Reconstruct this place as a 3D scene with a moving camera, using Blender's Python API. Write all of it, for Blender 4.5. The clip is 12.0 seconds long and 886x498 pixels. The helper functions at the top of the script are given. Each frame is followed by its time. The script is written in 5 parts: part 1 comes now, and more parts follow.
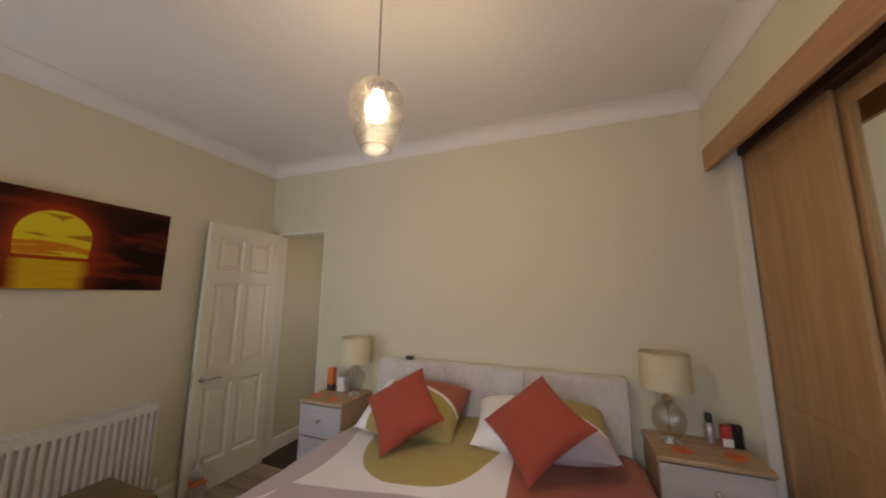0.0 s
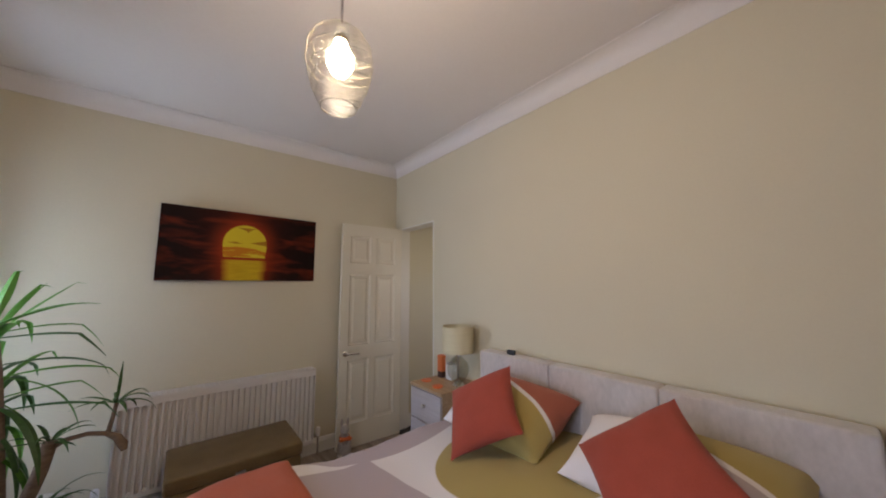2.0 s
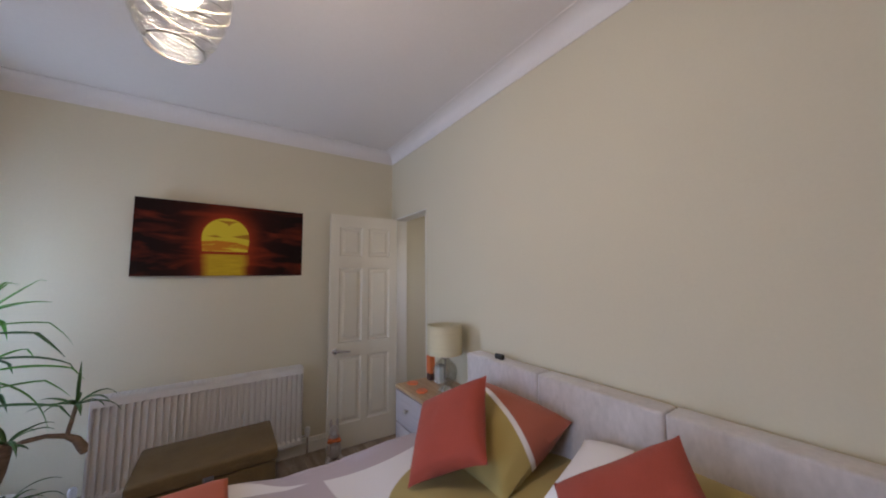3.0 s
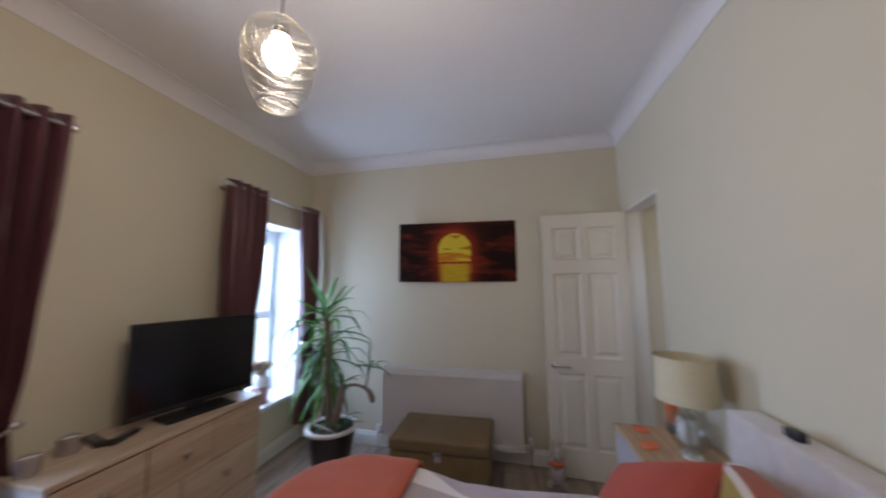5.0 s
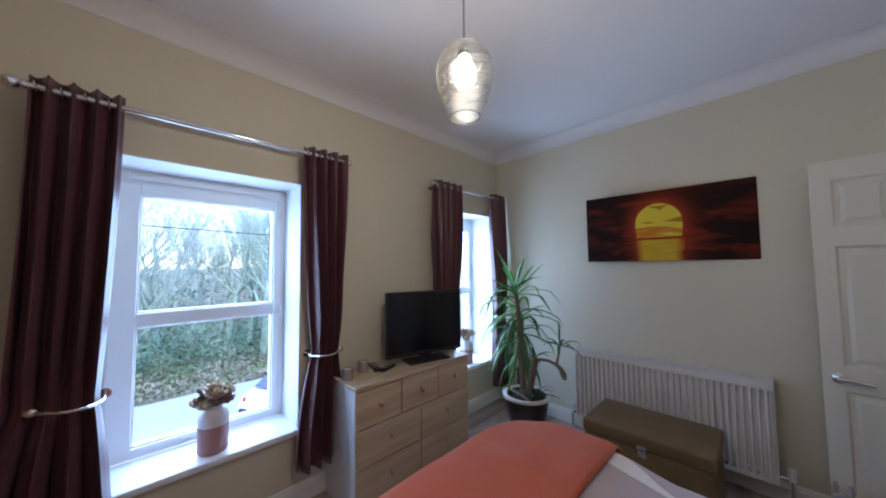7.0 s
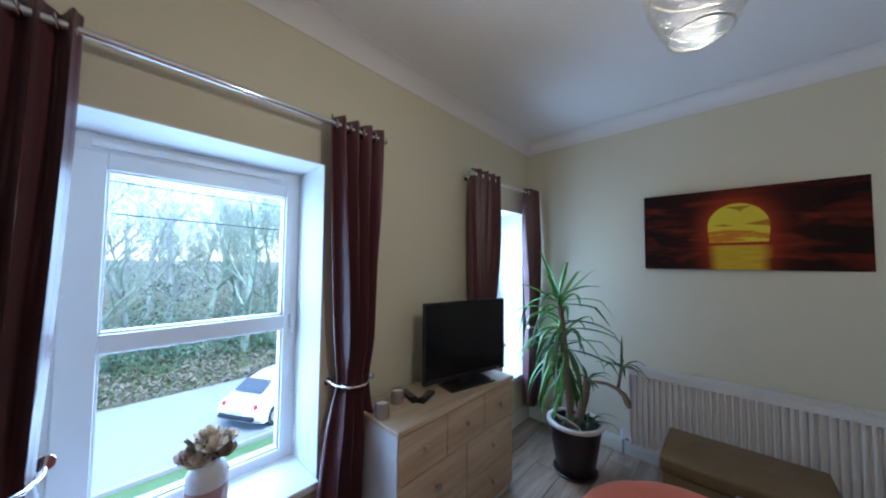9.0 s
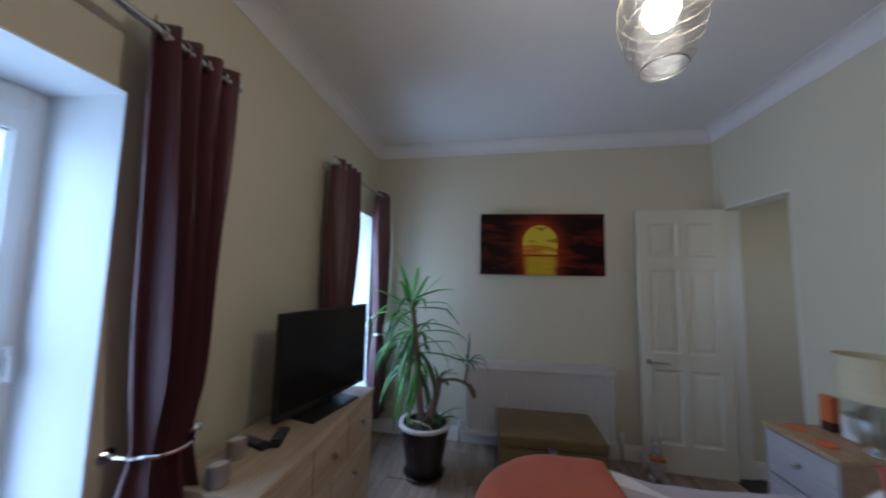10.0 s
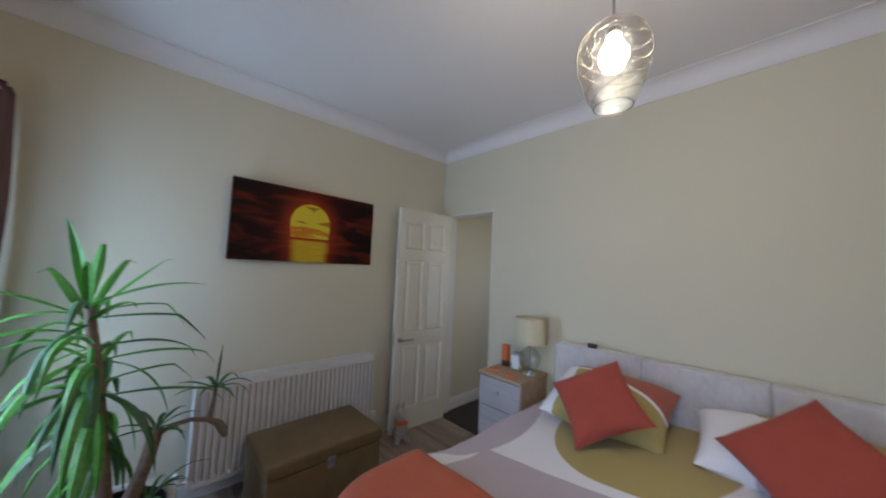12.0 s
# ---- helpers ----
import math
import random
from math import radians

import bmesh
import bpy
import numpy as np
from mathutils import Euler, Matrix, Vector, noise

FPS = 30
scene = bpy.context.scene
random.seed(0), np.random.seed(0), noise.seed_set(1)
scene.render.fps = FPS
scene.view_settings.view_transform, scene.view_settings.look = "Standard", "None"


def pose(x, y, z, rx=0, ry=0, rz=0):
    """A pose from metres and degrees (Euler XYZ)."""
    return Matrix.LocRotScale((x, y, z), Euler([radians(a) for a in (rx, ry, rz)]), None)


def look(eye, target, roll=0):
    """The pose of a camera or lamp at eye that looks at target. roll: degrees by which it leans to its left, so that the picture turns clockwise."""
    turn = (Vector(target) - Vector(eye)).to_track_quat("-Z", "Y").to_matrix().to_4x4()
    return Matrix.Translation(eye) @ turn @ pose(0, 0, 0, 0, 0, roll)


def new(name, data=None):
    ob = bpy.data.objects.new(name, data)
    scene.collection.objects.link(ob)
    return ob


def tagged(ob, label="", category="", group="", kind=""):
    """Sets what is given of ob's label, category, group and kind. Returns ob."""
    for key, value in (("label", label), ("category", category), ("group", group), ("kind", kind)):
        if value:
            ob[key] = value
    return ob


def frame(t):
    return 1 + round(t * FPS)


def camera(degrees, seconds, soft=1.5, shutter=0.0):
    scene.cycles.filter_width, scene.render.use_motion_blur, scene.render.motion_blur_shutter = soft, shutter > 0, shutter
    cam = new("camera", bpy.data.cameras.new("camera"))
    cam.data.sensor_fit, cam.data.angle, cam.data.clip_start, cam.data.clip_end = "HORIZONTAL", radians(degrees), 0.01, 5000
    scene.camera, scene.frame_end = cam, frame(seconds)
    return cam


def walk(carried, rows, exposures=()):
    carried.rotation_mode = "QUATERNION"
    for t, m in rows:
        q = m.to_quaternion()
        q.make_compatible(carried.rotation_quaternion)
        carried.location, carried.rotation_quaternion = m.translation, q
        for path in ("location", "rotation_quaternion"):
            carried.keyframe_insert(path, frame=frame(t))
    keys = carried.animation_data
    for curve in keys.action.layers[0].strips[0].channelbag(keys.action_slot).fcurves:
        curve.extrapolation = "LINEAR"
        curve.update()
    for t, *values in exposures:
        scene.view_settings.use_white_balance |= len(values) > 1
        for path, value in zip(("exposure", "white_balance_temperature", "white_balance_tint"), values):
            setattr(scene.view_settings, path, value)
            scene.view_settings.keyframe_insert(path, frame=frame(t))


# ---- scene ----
cam = camera(109.5, 12.0, soft=2.0, shutter=0.5)
PATH = [
    (0, (2.636, -2.184, 1.429), (1.930, -0.335, 1.719), 0.47),
    (0.5, (2.647, -2.080, 1.432), (1.771, -0.296, 1.661), 0.29),
    (1, (2.696, -1.984, 1.419), (1.609, -0.318, 1.633), 0.03),
    (1.5, (2.832, -1.855, 1.425), (1.452, -0.424, 1.646), -0.70),
    (2, (2.884, -1.707, 1.406), (1.351, -0.443, 1.634), -0.19),
    (2.5, (2.882, -1.542, 1.425), (1.297, -0.338, 1.621), -0.22),
    (4.5, (2.778, -0.872, 1.423), (0.803, -0.625, 1.617), -1.08),
    (5, (2.750, -0.893, 1.428), (0.804, -1.296, 1.648), -0.27),
    (5.5, (2.770, -0.799, 1.449), (1.033, -1.768, 1.662), -0.52),
    (6, (2.812, -0.819, 1.447), (1.238, -2.034, 1.659), -0.65),
    (6.5, (2.811, -0.809, 1.435), (1.338, -2.153, 1.594), -0.65),
    (7, (2.815, -0.843, 1.421), (1.403, -2.255, 1.529), -0.57),
    (9, (2.795, -1.405, 1.468), (1.317, -2.749, 1.558), 0.58),
    (9.5, (2.791, -1.598, 1.439), (1.085, -2.634, 1.568), 0.96),
    (10, (2.808, -1.789, 1.415), (0.837, -2.080, 1.589), 1.25),
    (10.5, (2.738, -1.920, 1.402), (0.752, -1.771, 1.581), 1.89),
    (11, (2.528, -2.026, 1.427), (0.667, -1.318, 1.607), 1.50),
    (11.5, (2.440, -2.110, 1.420), (0.753, -1.055, 1.619), 1.77),
    (12, (2.392, -2.244, 1.439), (0.950, -0.865, 1.566), 2.53),
]
LIGHT = [
    (0, 2.19, 6800, 18), (1.5, 2.29, 6400, 19), (2.5, 2.35, 5750, 21), (4.5, 2.35, 5350, 20),
    (5.5, 2.34, 5100, 19), (6.5, 2.27, 4850, 17), (7.2, 2.28, 4800, 16), (9, 2.24, 4700, 9),
    (9.5, 2.05, 4700, 9), (10, 1.75, 4850, 13), (10.5, 1.88, 5200, 13), (11, 2.05, 5050, 12), (12, 2.25, 5100, 12),
]
walk(cam, [(t, look(eye, target, roll)) for t, eye, target, roll in PATH], LIGHT)

# ---------------------------------------------------------------- light
world = bpy.data.worlds.new("overcast_sky")
scene.world = world
world.use_nodes = True
wn, wl = world.node_tree.nodes, world.node_tree.links
sky = wn.new("ShaderNodeTexSky")
sky.sky_type, sky.sun_disc = "NISHITA", False
sky.sun_elevation, sky.sun_rotation, sky.dust_density, sky.air_density = radians(55), radians(196), 1.0, 1.0
wl.new(sky.outputs["Color"], wn["Background"].inputs["Color"])
wn["Background"].inputs["Strength"].default_value = 0.15
sun = new("sun", bpy.data.lights.new("sun", "SUN"))
sun.data.energy, sun.data.angle, sun.data.color = 1.5, radians(25), (1.0, 0.97, 0.93)
sun.matrix_world = look((0, 0, 30), (-5, -20, 0))


def window_light(x, width, power):
    lamp = new("window_daylight", bpy.data.lights.new("window_daylight", "AREA"))
    lamp.data.shape, lamp.data.size, lamp.data.size_y = "RECTANGLE", width, 1.3
    lamp.data.energy, lamp.data.color = power, (0.74, 0.87, 1.0)
    lamp.matrix_world = look((x, -3.27, 1.2), (x, 0, 0.95))


window_light(2.45, 0.62, 3.1)
window_light(0.39, 0.56, 5.3)
# Added fill lamp that brightens the landing; no window is known there.
landing = new("landing_fill", bpy.data.lights.new("landing_fill", "AREA"))
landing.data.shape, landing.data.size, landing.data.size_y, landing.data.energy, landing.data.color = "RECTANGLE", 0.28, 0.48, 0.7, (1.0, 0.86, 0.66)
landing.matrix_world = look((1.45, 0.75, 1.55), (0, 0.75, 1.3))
BULB = (2.129, -1.431, 1.990)
bulb_light = new("pendant_glow", bpy.data.lights.new("pendant_glow", "POINT"))
bulb_light.data.energy, bulb_light.data.color, bulb_light.data.shadow_soft_size = 1.9, (1.0, 0.77, 0.48), 0.012
bulb_light.location = BULB


# ---------------------------------------------------------------- materials
def nodes_of(name):
    m = bpy.data.materials.new(name)
    m.use_nodes = True
    return m, m.node_tree.nodes, m.node_tree.links, m.node_tree.nodes["Principled BSDF"]


def material(name, colour, rough=0.6, metal=0.0, vary=0.08, scale=6.0, stretch=(1, 1, 1), bump=0.05, fine=120.0, sheen=0.0, coat=0.0, random_tone=0.0):
    """A surface with a slow stain, a fine grain and a fine relief."""
    m, n, l, p = nodes_of(name)
    co = n.new("ShaderNodeTexCoord")
    mp = n.new("ShaderNodeMapping")
    mp.inputs["Scale"].default_value = stretch
    l.new(co.outputs["Object"], mp.inputs["Vector"])
    slow, quick = n.new("ShaderNodeTexNoise"), n.new("ShaderNodeTexNoise")
    slow.inputs["Scale"].default_value, slow.inputs["Detail"].default_value = scale, 6
    quick.inputs["Scale"].default_value, quick.inputs["Detail"].default_value = fine, 3
    l.new(mp.outputs[0], slow.inputs["Vector"])
    l.new(mp.outputs[0], quick.inputs["Vector"])
    add = n.new("ShaderNodeMath")
    add.operation = "ADD"
    l.new(slow.outputs["Fac"], add.inputs[0])
    l.new(quick.outputs["Fac"], add.inputs[1])
    ramp = n.new("ShaderNodeMapRange")
    ramp.inputs["From Min"].default_value, ramp.inputs["From Max"].default_value = 0.6, 1.4
    ramp.inputs["To Min"].default_value, ramp.inputs["To Max"].default_value = 1 - vary, 1 + vary
    l.new(add.outputs[0], ramp.inputs["Value"])
    tone = ramp.outputs[0]
    if random_tone:
        info = n.new("ShaderNodeObjectInfo")
        shift = n.new("ShaderNodeMath")
        shift.operation, shift.inputs[1].default_value, shift.inputs[2].default_value = "MULTIPLY_ADD", 2 * random_tone, 1 - random_tone
        l.new(info.outputs["Random"], shift.inputs[0])
        mul = n.new("ShaderNodeMath")
        mul.operation = "MULTIPLY"
        l.new(tone, mul.inputs[0])
        l.new(shift.outputs[0], mul.inputs[1])
        tone = mul.outputs[0]
    mix = n.new("ShaderNodeVectorMath")
    mix.operation = "SCALE"
    mix.inputs[0].default_value = colour
    l.new(tone, mix.inputs["Scale"])
    l.new(mix.outputs[0], p.inputs["Base Color"])
    p.inputs["Roughness"].default_value, p.inputs["Metallic"].default_value = rough, metal
    p.inputs["Sheen Weight"].default_value, p.inputs["Coat Weight"].default_value = sheen, coat
    if bump:
        b = n.new("ShaderNodeBump")
        b.inputs["Strength"].default_value, b.inputs["Distance"].default_value = bump, 0.01
        l.new(add.outputs[0], b.inputs["Height"])
        l.new(b.outputs[0], p.inputs["Normal"])
    return m


def wood(name, light, dark, axis, rings=9.0, rough=0.45, random_tone=0.0):
    """Planed timber with long grain along the axis and a few darker figures."""
    m, n, l, p = nodes_of(name)
    co, mp = n.new("ShaderNodeTexCoord"), n.new("ShaderNodeMapping")
    mp.inputs["Scale"].default_value = [0.7 if k == axis else rings for k in range(3)]
    l.new(co.outputs["Object"], mp.inputs["Vector"])
    src = mp.outputs[0]
    if random_tone:
        info, off = n.new("ShaderNodeObjectInfo"), n.new("ShaderNodeVectorMath")
        off.operation = "MULTIPLY_ADD"
        off.inputs[0].default_value, off.inputs[1].default_value = (1, 1, 1), (1, 1, 1)
        far = n.new("ShaderNodeMath")
        far.operation, far.inputs[1].default_value = "MULTIPLY", 40
        l.new(info.outputs["Random"], far.inputs[0])
        l.new(src, off.inputs[0])
        l.new(far.outputs[0], off.inputs[2])
        src = off.outputs[0]
    figure, grain = n.new("ShaderNodeTexNoise"), n.new("ShaderNodeTexNoise")
    figure.inputs["Scale"].default_value, figure.inputs["Detail"].default_value, figure.inputs["Distortion"].default_value = 1.2, 5, 1.4
    grain.inputs["Scale"].default_value, grain.inputs["Detail"].default_value = 9, 4
    l.new(src, figure.inputs["Vector"])
    l.new(src, grain.inputs["Vector"])
    add = n.new("ShaderNodeMath")
    add.operation, add.inputs[1].default_value = "MULTIPLY_ADD", 0.45
    l.new(grain.outputs["Fac"], add.inputs[0])
    l.new(figure.outputs["Fac"], add.inputs[2])
    ramp = n.new("ShaderNodeValToRGB")
    ramp.color_ramp.elements[0].position, ramp.color_ramp.elements[1].position = 0.5, 0.95
    ramp.color_ramp.elements[0].color, ramp.color_ramp.elements[1].color = (*light, 1), (*dark, 1)
    l.new(add.outputs[0], ramp.inputs[0])
    l.new(ramp.outputs[0], p.inputs["Base Color"])
    b = n.new("ShaderNodeBump")
    b.inputs["Strength"].default_value, b.inputs["Distance"].default_value = 0.06, 0.005
    l.new(add.outputs[0], b.inputs["Height"])
    l.new(b.outputs[0], p.inputs["Normal"])
    p.inputs["Roughness"].default_value = rough
    return m


class Graph:
    """Short arithmetic on node sockets, for printed patterns."""

    def __init__(self, m):
        self.n, self.l = m.node_tree.nodes, m.node_tree.links

    def f(self, op, a, b=0.0, c=0.0):
        node = self.n.new("ShaderNodeMath")
        node.operation = op
        for k, v in enumerate((a, b, c)):
            if isinstance(v, (int, float)):
                node.inputs[k].default_value = v
            else:
                self.l.new(v, node.inputs[k])
        return node.outputs[0]

    def xyz(self):
        co, sep = self.n.new("ShaderNodeTexCoord"), self.n.new("ShaderNodeSeparateXYZ")
        self.l.new(co.outputs["Object"], sep.inputs[0])
        return sep.outputs[0], sep.outputs[1], sep.outputs[2], co.outputs["Object"]

    def mix(self, fac, a, b):
        node = self.n.new("ShaderNodeMix")
        node.data_type = "RGBA"
        self.l.new(fac, node.inputs["Factor"])
        for v, k in ((a, 6), (b, 7)):
            if isinstance(v, tuple):
                node.inputs[k].default_value = (*v, 1)
            else:
                self.l.new(v, node.inputs[k])
        return node.outputs[2]

    def noise(self, vector, scale, detail=4, distortion=0.0):
        node = self.n.new("ShaderNodeTexNoise")
        node.inputs["Scale"].default_value, node.inputs["Detail"].default_value, node.inputs["Distortion"].default_value = scale, detail, distortion
        self.l.new(vector, node.inputs["Vector"])
        return node.outputs["Fac"]

    def step(self, value, at, soft=0.004):
        return self.f("SMOOTH_MIN", self.f("SMOOTH_MAX", self.f("MULTIPLY_ADD", value, 1 / soft, -at / soft), 0.0, 0.1), 1.0, 0.1)

    def weave(self, p, vector, strength=0.12, scale=350):
        b = self.n.new("ShaderNodeBump")
        b.inputs["Strength"].default_value, b.inputs["Distance"].default_value = strength, 0.004
        self.l.new(self.noise(vector, scale, 2), b.inputs["Height"])
        self.l.new(b.outputs[0], p.inputs["Normal"])


WHITE_CLOTH, LILAC, MUSTARD, TERRACOTTA = (0.78, 0.75, 0.76), (0.46, 0.39, 0.42), (0.40, 0.31, 0.095), (0.36, 0.10, 0.055)


def duvet_print():
    m, n, l, p = nodes_of("printed_cotton_duvet")
    g = Graph(m)
    x, y, z, v = g.xyz()
    lilac_a = g.step(g.f("SUBTRACT", g.f("MULTIPLY_ADD", g.f("POWER", g.f("ABSOLUTE", g.f("ADD", y, -0.25)), 2.0), -0.6, -0.65), x), 0.0)
    lilac_b = g.f("MULTIPLY", g.step(x, -0.70), g.step(g.f("SUBTRACT", g.f("MULTIPLY_ADD", x, 0.10, 0.10), y), 0.0))
    ex = g.f("POWER", g.f("ABSOLUTE", g.f("MULTIPLY", g.f("ADD", x, 0.19), 1 / 0.40)), 2.4)
    ey = g.f("POWER", g.f("ABSOLUTE", g.f("MULTIPLY", g.f("ADD", y, -0.80), 1 / 0.67)), 2.4)
    mustard = g.step(g.f("SUBTRACT", 1.0, g.f("ADD", ex, ey)), 0.0, 0.02)
    terra = g.step(x, 0.25)
    c = g.mix(lilac_a, WHITE_CLOTH, LILAC)
    c = g.mix(lilac_b, c, LILAC)
    c = g.mix(terra, c, TERRACOTTA)
    c = g.mix(mustard, c, MUSTARD)
    l.new(c, p.inputs["Base Color"])
    p.inputs["Roughness"].default_value, p.inputs["Sheen Weight"].default_value = 0.85, 0.15
    g.weave(p, v)
    return m


def pillow_print(name, low, high, at, slope, white_to):
    """A pillowcase in two colours parted by a slanting white stripe, with a white end."""
    m, n, l, p = nodes_of(name)
    g = Graph(m)
    x, y, z, v = g.xyz()
    u = g.f("ADD", g.f("MULTIPLY_ADD", x, slope, y), g.f("MULTIPLY", g.f("MULTIPLY", x, x), 0.35))
    c = g.mix(g.step(u, at), low, WHITE_CLOTH)
    c = g.mix(g.step(u, at + 0.024), c, high)
    c = g.mix(g.step(g.f("SUBTRACT", g.f("MULTIPLY_ADD", g.f("MULTIPLY", y, y), -1.2, white_to), x), 0.0), c, WHITE_CLOTH)
    l.new(c, p.inputs["Base Color"])
    p.inputs["Roughness"].default_value, p.inputs["Sheen Weight"].default_value = 0.85, 0.15
    g.weave(p, v)
    return m


def sunset_print(width, height):
    """A sun setting into dark water under torn red cloud; x runs across, z up from the canvas' middle."""
    m, n, l, p = nodes_of("sunset_canvas_print")
    g = Graph(m)
    x, y, z, v = g.xyz()
    x = g.f("MULTIPLY", y, 1.0)
    mp = n.new("ShaderNodeMapping")
    mp.inputs["Scale"].default_value = (1.0, 1.6, 7.0)
    l.new(v, mp.inputs["Vector"])
    cloud = g.noise(mp.outputs[0], 1.7, 7, 0.6)
    dist = g.f("SQRT", g.f("ADD", g.f("POWER", g.f("ABSOLUTE", g.f("ADD", x, 0.012)), 2.0), g.f("POWER", g.f("ABSOLUTE", g.f("MAXIMUM", g.f("ADD", z, -0.019), g.f("MULTIPLY", g.f("ADD", z, -0.019), 0.45))), 2.0)))
    glow = g.f("POWER", g.f("MAXIMUM", g.f("SUBTRACT", 1.0, g.f("MULTIPLY", g.f("ABSOLUTE", g.f("ADD", x, 0.012)), 2.0)), 0.0), 2.2)
    red = g.f("MINIMUM", g.f("MULTIPLY_ADD", g.f("MULTIPLY", g.f("MAXIMUM", g.f("SUBTRACT", cloud, 0.50), 0.0), g.f("ADD", glow, 0.6)), 3.2, g.f("MULTIPLY", glow, 0.24)), 1.0)
    c = g.mix(red, (0.012, 0.004, 0.003), (0.30, 0.035, 0.008))
    u = g.f("ADD", x, 0.012)
    halo = g.f("POWER", g.f("MAXIMUM", g.f("SUBTRACT", 1.0, g.f("MULTIPLY", g.f("MAXIMUM", g.f("SUBTRACT", dist, 0.138), 0.0), 7.0)), 0.0), 2.0)
    c = g.mix(g.f("MULTIPLY", halo, 0.75), c, (0.42, 0.050, 0.010))
    sun_disc = g.f("MULTIPLY", g.step(g.f("SUBTRACT", 0.149, dist), 0.0), g.step(z, -0.088))
    torn = g.step(g.f("ADD", cloud, g.f("MULTIPLY", g.f("ABSOLUTE", g.f("ADD", z, 0.045)), -0.9)), 0.52, 0.03)
    sun_c = g.mix(torn, (0.70, 0.56, 0.025), (0.55, 0.20, 0.01))
    ragged = g.f("MULTIPLY_ADD", cloud, 0.05, -0.025)
    notch = g.f("MULTIPLY", g.step(g.f("SUBTRACT", g.f("ADD", z, ragged), g.f("MULTIPLY_ADD", g.f("ABSOLUTE", g.f("ADD", u, -0.012)), 0.55, 0.104)), 0.0, 0.008), g.step(g.f("SUBTRACT", 0.150, z), 0.0, 0.008))
    wedge = g.f("SUBTRACT", g.f("MULTIPLY", g.f("ADD", u, -0.02), 0.20), g.f("ABSOLUTE", g.f("ADD", g.f("ADD", z, ragged), -0.030)))
    streak = g.f("SUBTRACT", 0.009, g.f("ADD", g.f("ABSOLUTE", g.f("ADD", g.f("ADD", z, ragged), -0.022)), g.f("MULTIPLY", g.f("ABSOLUTE", g.f("ADD", u, 0.065)), 0.14)))
    veil = g.f("MAXIMUM", notch, g.f("MAXIMUM", g.step(wedge, 0.0, 0.006), g.step(streak, 0.0, 0.005)))
    sun_c = g.mix(g.f("MULTIPLY", veil, 0.85), sun_c, (0.34, 0.12, 0.010))
    c = g.mix(sun_disc, c, sun_c)
    water = g.f("MULTIPLY", g.step(g.f("SUBTRACT", -0.105, z), 0.0), g.step(g.f("SUBTRACT", g.f("MULTIPLY_ADD", cloud, 0.05, 0.108), g.f("ABSOLUTE", g.f("ADD", x, 0.012))), -0.02, 0.055))
    mp2 = n.new("ShaderNodeMapping")
    mp2.inputs["Scale"].default_value = (1, 4, 45)
    l.new(v, mp2.inputs["Vector"])
    c = g.mix(water, c, g.mix(g.noise(mp2.outputs[0], 2.0, 4), (0.72, 0.50, 0.014), (0.42, 0.26, 0.01)))
    l.new(c, p.inputs["Base Color"])
    p.inputs["Roughness"].default_value, p.inputs["Specular IOR Level"].default_value = 0.65, 0.15
    g.weave(p, v, 0.1, 600)
    return m


def glass(name, tint=(1, 1, 1), gloss=0.08, rough=0.02, ripple=0.0, swirl=0.0):
    """Thin clear glass: mostly see-through, with a little mirror gloss at a slant."""
    m, n, l, p = nodes_of(name)
    out = n["Material Output"]
    clear, shine, blend, fres = n.new("ShaderNodeBsdfTransparent"), n.new("ShaderNodeBsdfGlossy"), n.new("ShaderNodeMixShader"), n.new("ShaderNodeLayerWeight")
    power, slant = n.new("ShaderNodeMath"), n.new("ShaderNodeMath")
    power.operation, power.inputs[1].default_value = "POWER", 5.0
    slant.operation, slant.inputs[1].default_value, slant.inputs[2].default_value = "MULTIPLY_ADD", 0.4, gloss * 0.3
    clear.inputs["Color"].default_value = (*tint, 1)
    shine.inputs["Roughness"].default_value = rough
    l.new(fres.outputs["Facing"], power.inputs[0])
    l.new(power.outputs[0], slant.inputs[0])
    l.new(slant.outputs[0], blend.inputs[0])
    l.new(clear.outputs[0], blend.inputs[1])
    l.new(shine.outputs[0], blend.inputs[2])
    if swirl:
        co, mp, thick, ramp = n.new("ShaderNodeTexCoord"), n.new("ShaderNodeMapping"), n.new("ShaderNodeTexNoise"), n.new("ShaderNodeValToRGB")
        mp.inputs["Scale"].default_value = (1, 1, 2.2)
        thick.inputs["Scale"].default_value, thick.inputs["Detail"].default_value, thick.inputs["Distortion"].default_value = 8, 2, 1.5
        ramp.color_ramp.elements[0].position, ramp.color_ramp.elements[1].position = 0.36, 0.62
        ramp.color_ramp.elements[0].color, ramp.color_ramp.elements[1].color = (*[c * (1 - swirl) for c in tint], 1), (*tint, 1)
        l.new(co.outputs["Object"], mp.inputs["Vector"])
        l.new(mp.outputs[0], thick.inputs["Vector"])
        l.new(thick.outputs["Fac"], ramp.inputs[0])
        l.new(ramp.outputs[0], clear.inputs["Color"])
    if ripple:
        wave = n.new("ShaderNodeTexNoise")
        wave.inputs["Scale"].default_value = 14
        b = n.new("ShaderNodeBump")
        b.inputs["Strength"].default_value, b.inputs["Distance"].default_value = ripple, 0.01
        l.new(wave.outputs["Fac"], b.inputs["Height"])
        l.new(b.outputs[0], shine.inputs["Normal"])
    l.new(blend.outputs[0], out.inputs["Surface"])
    return m


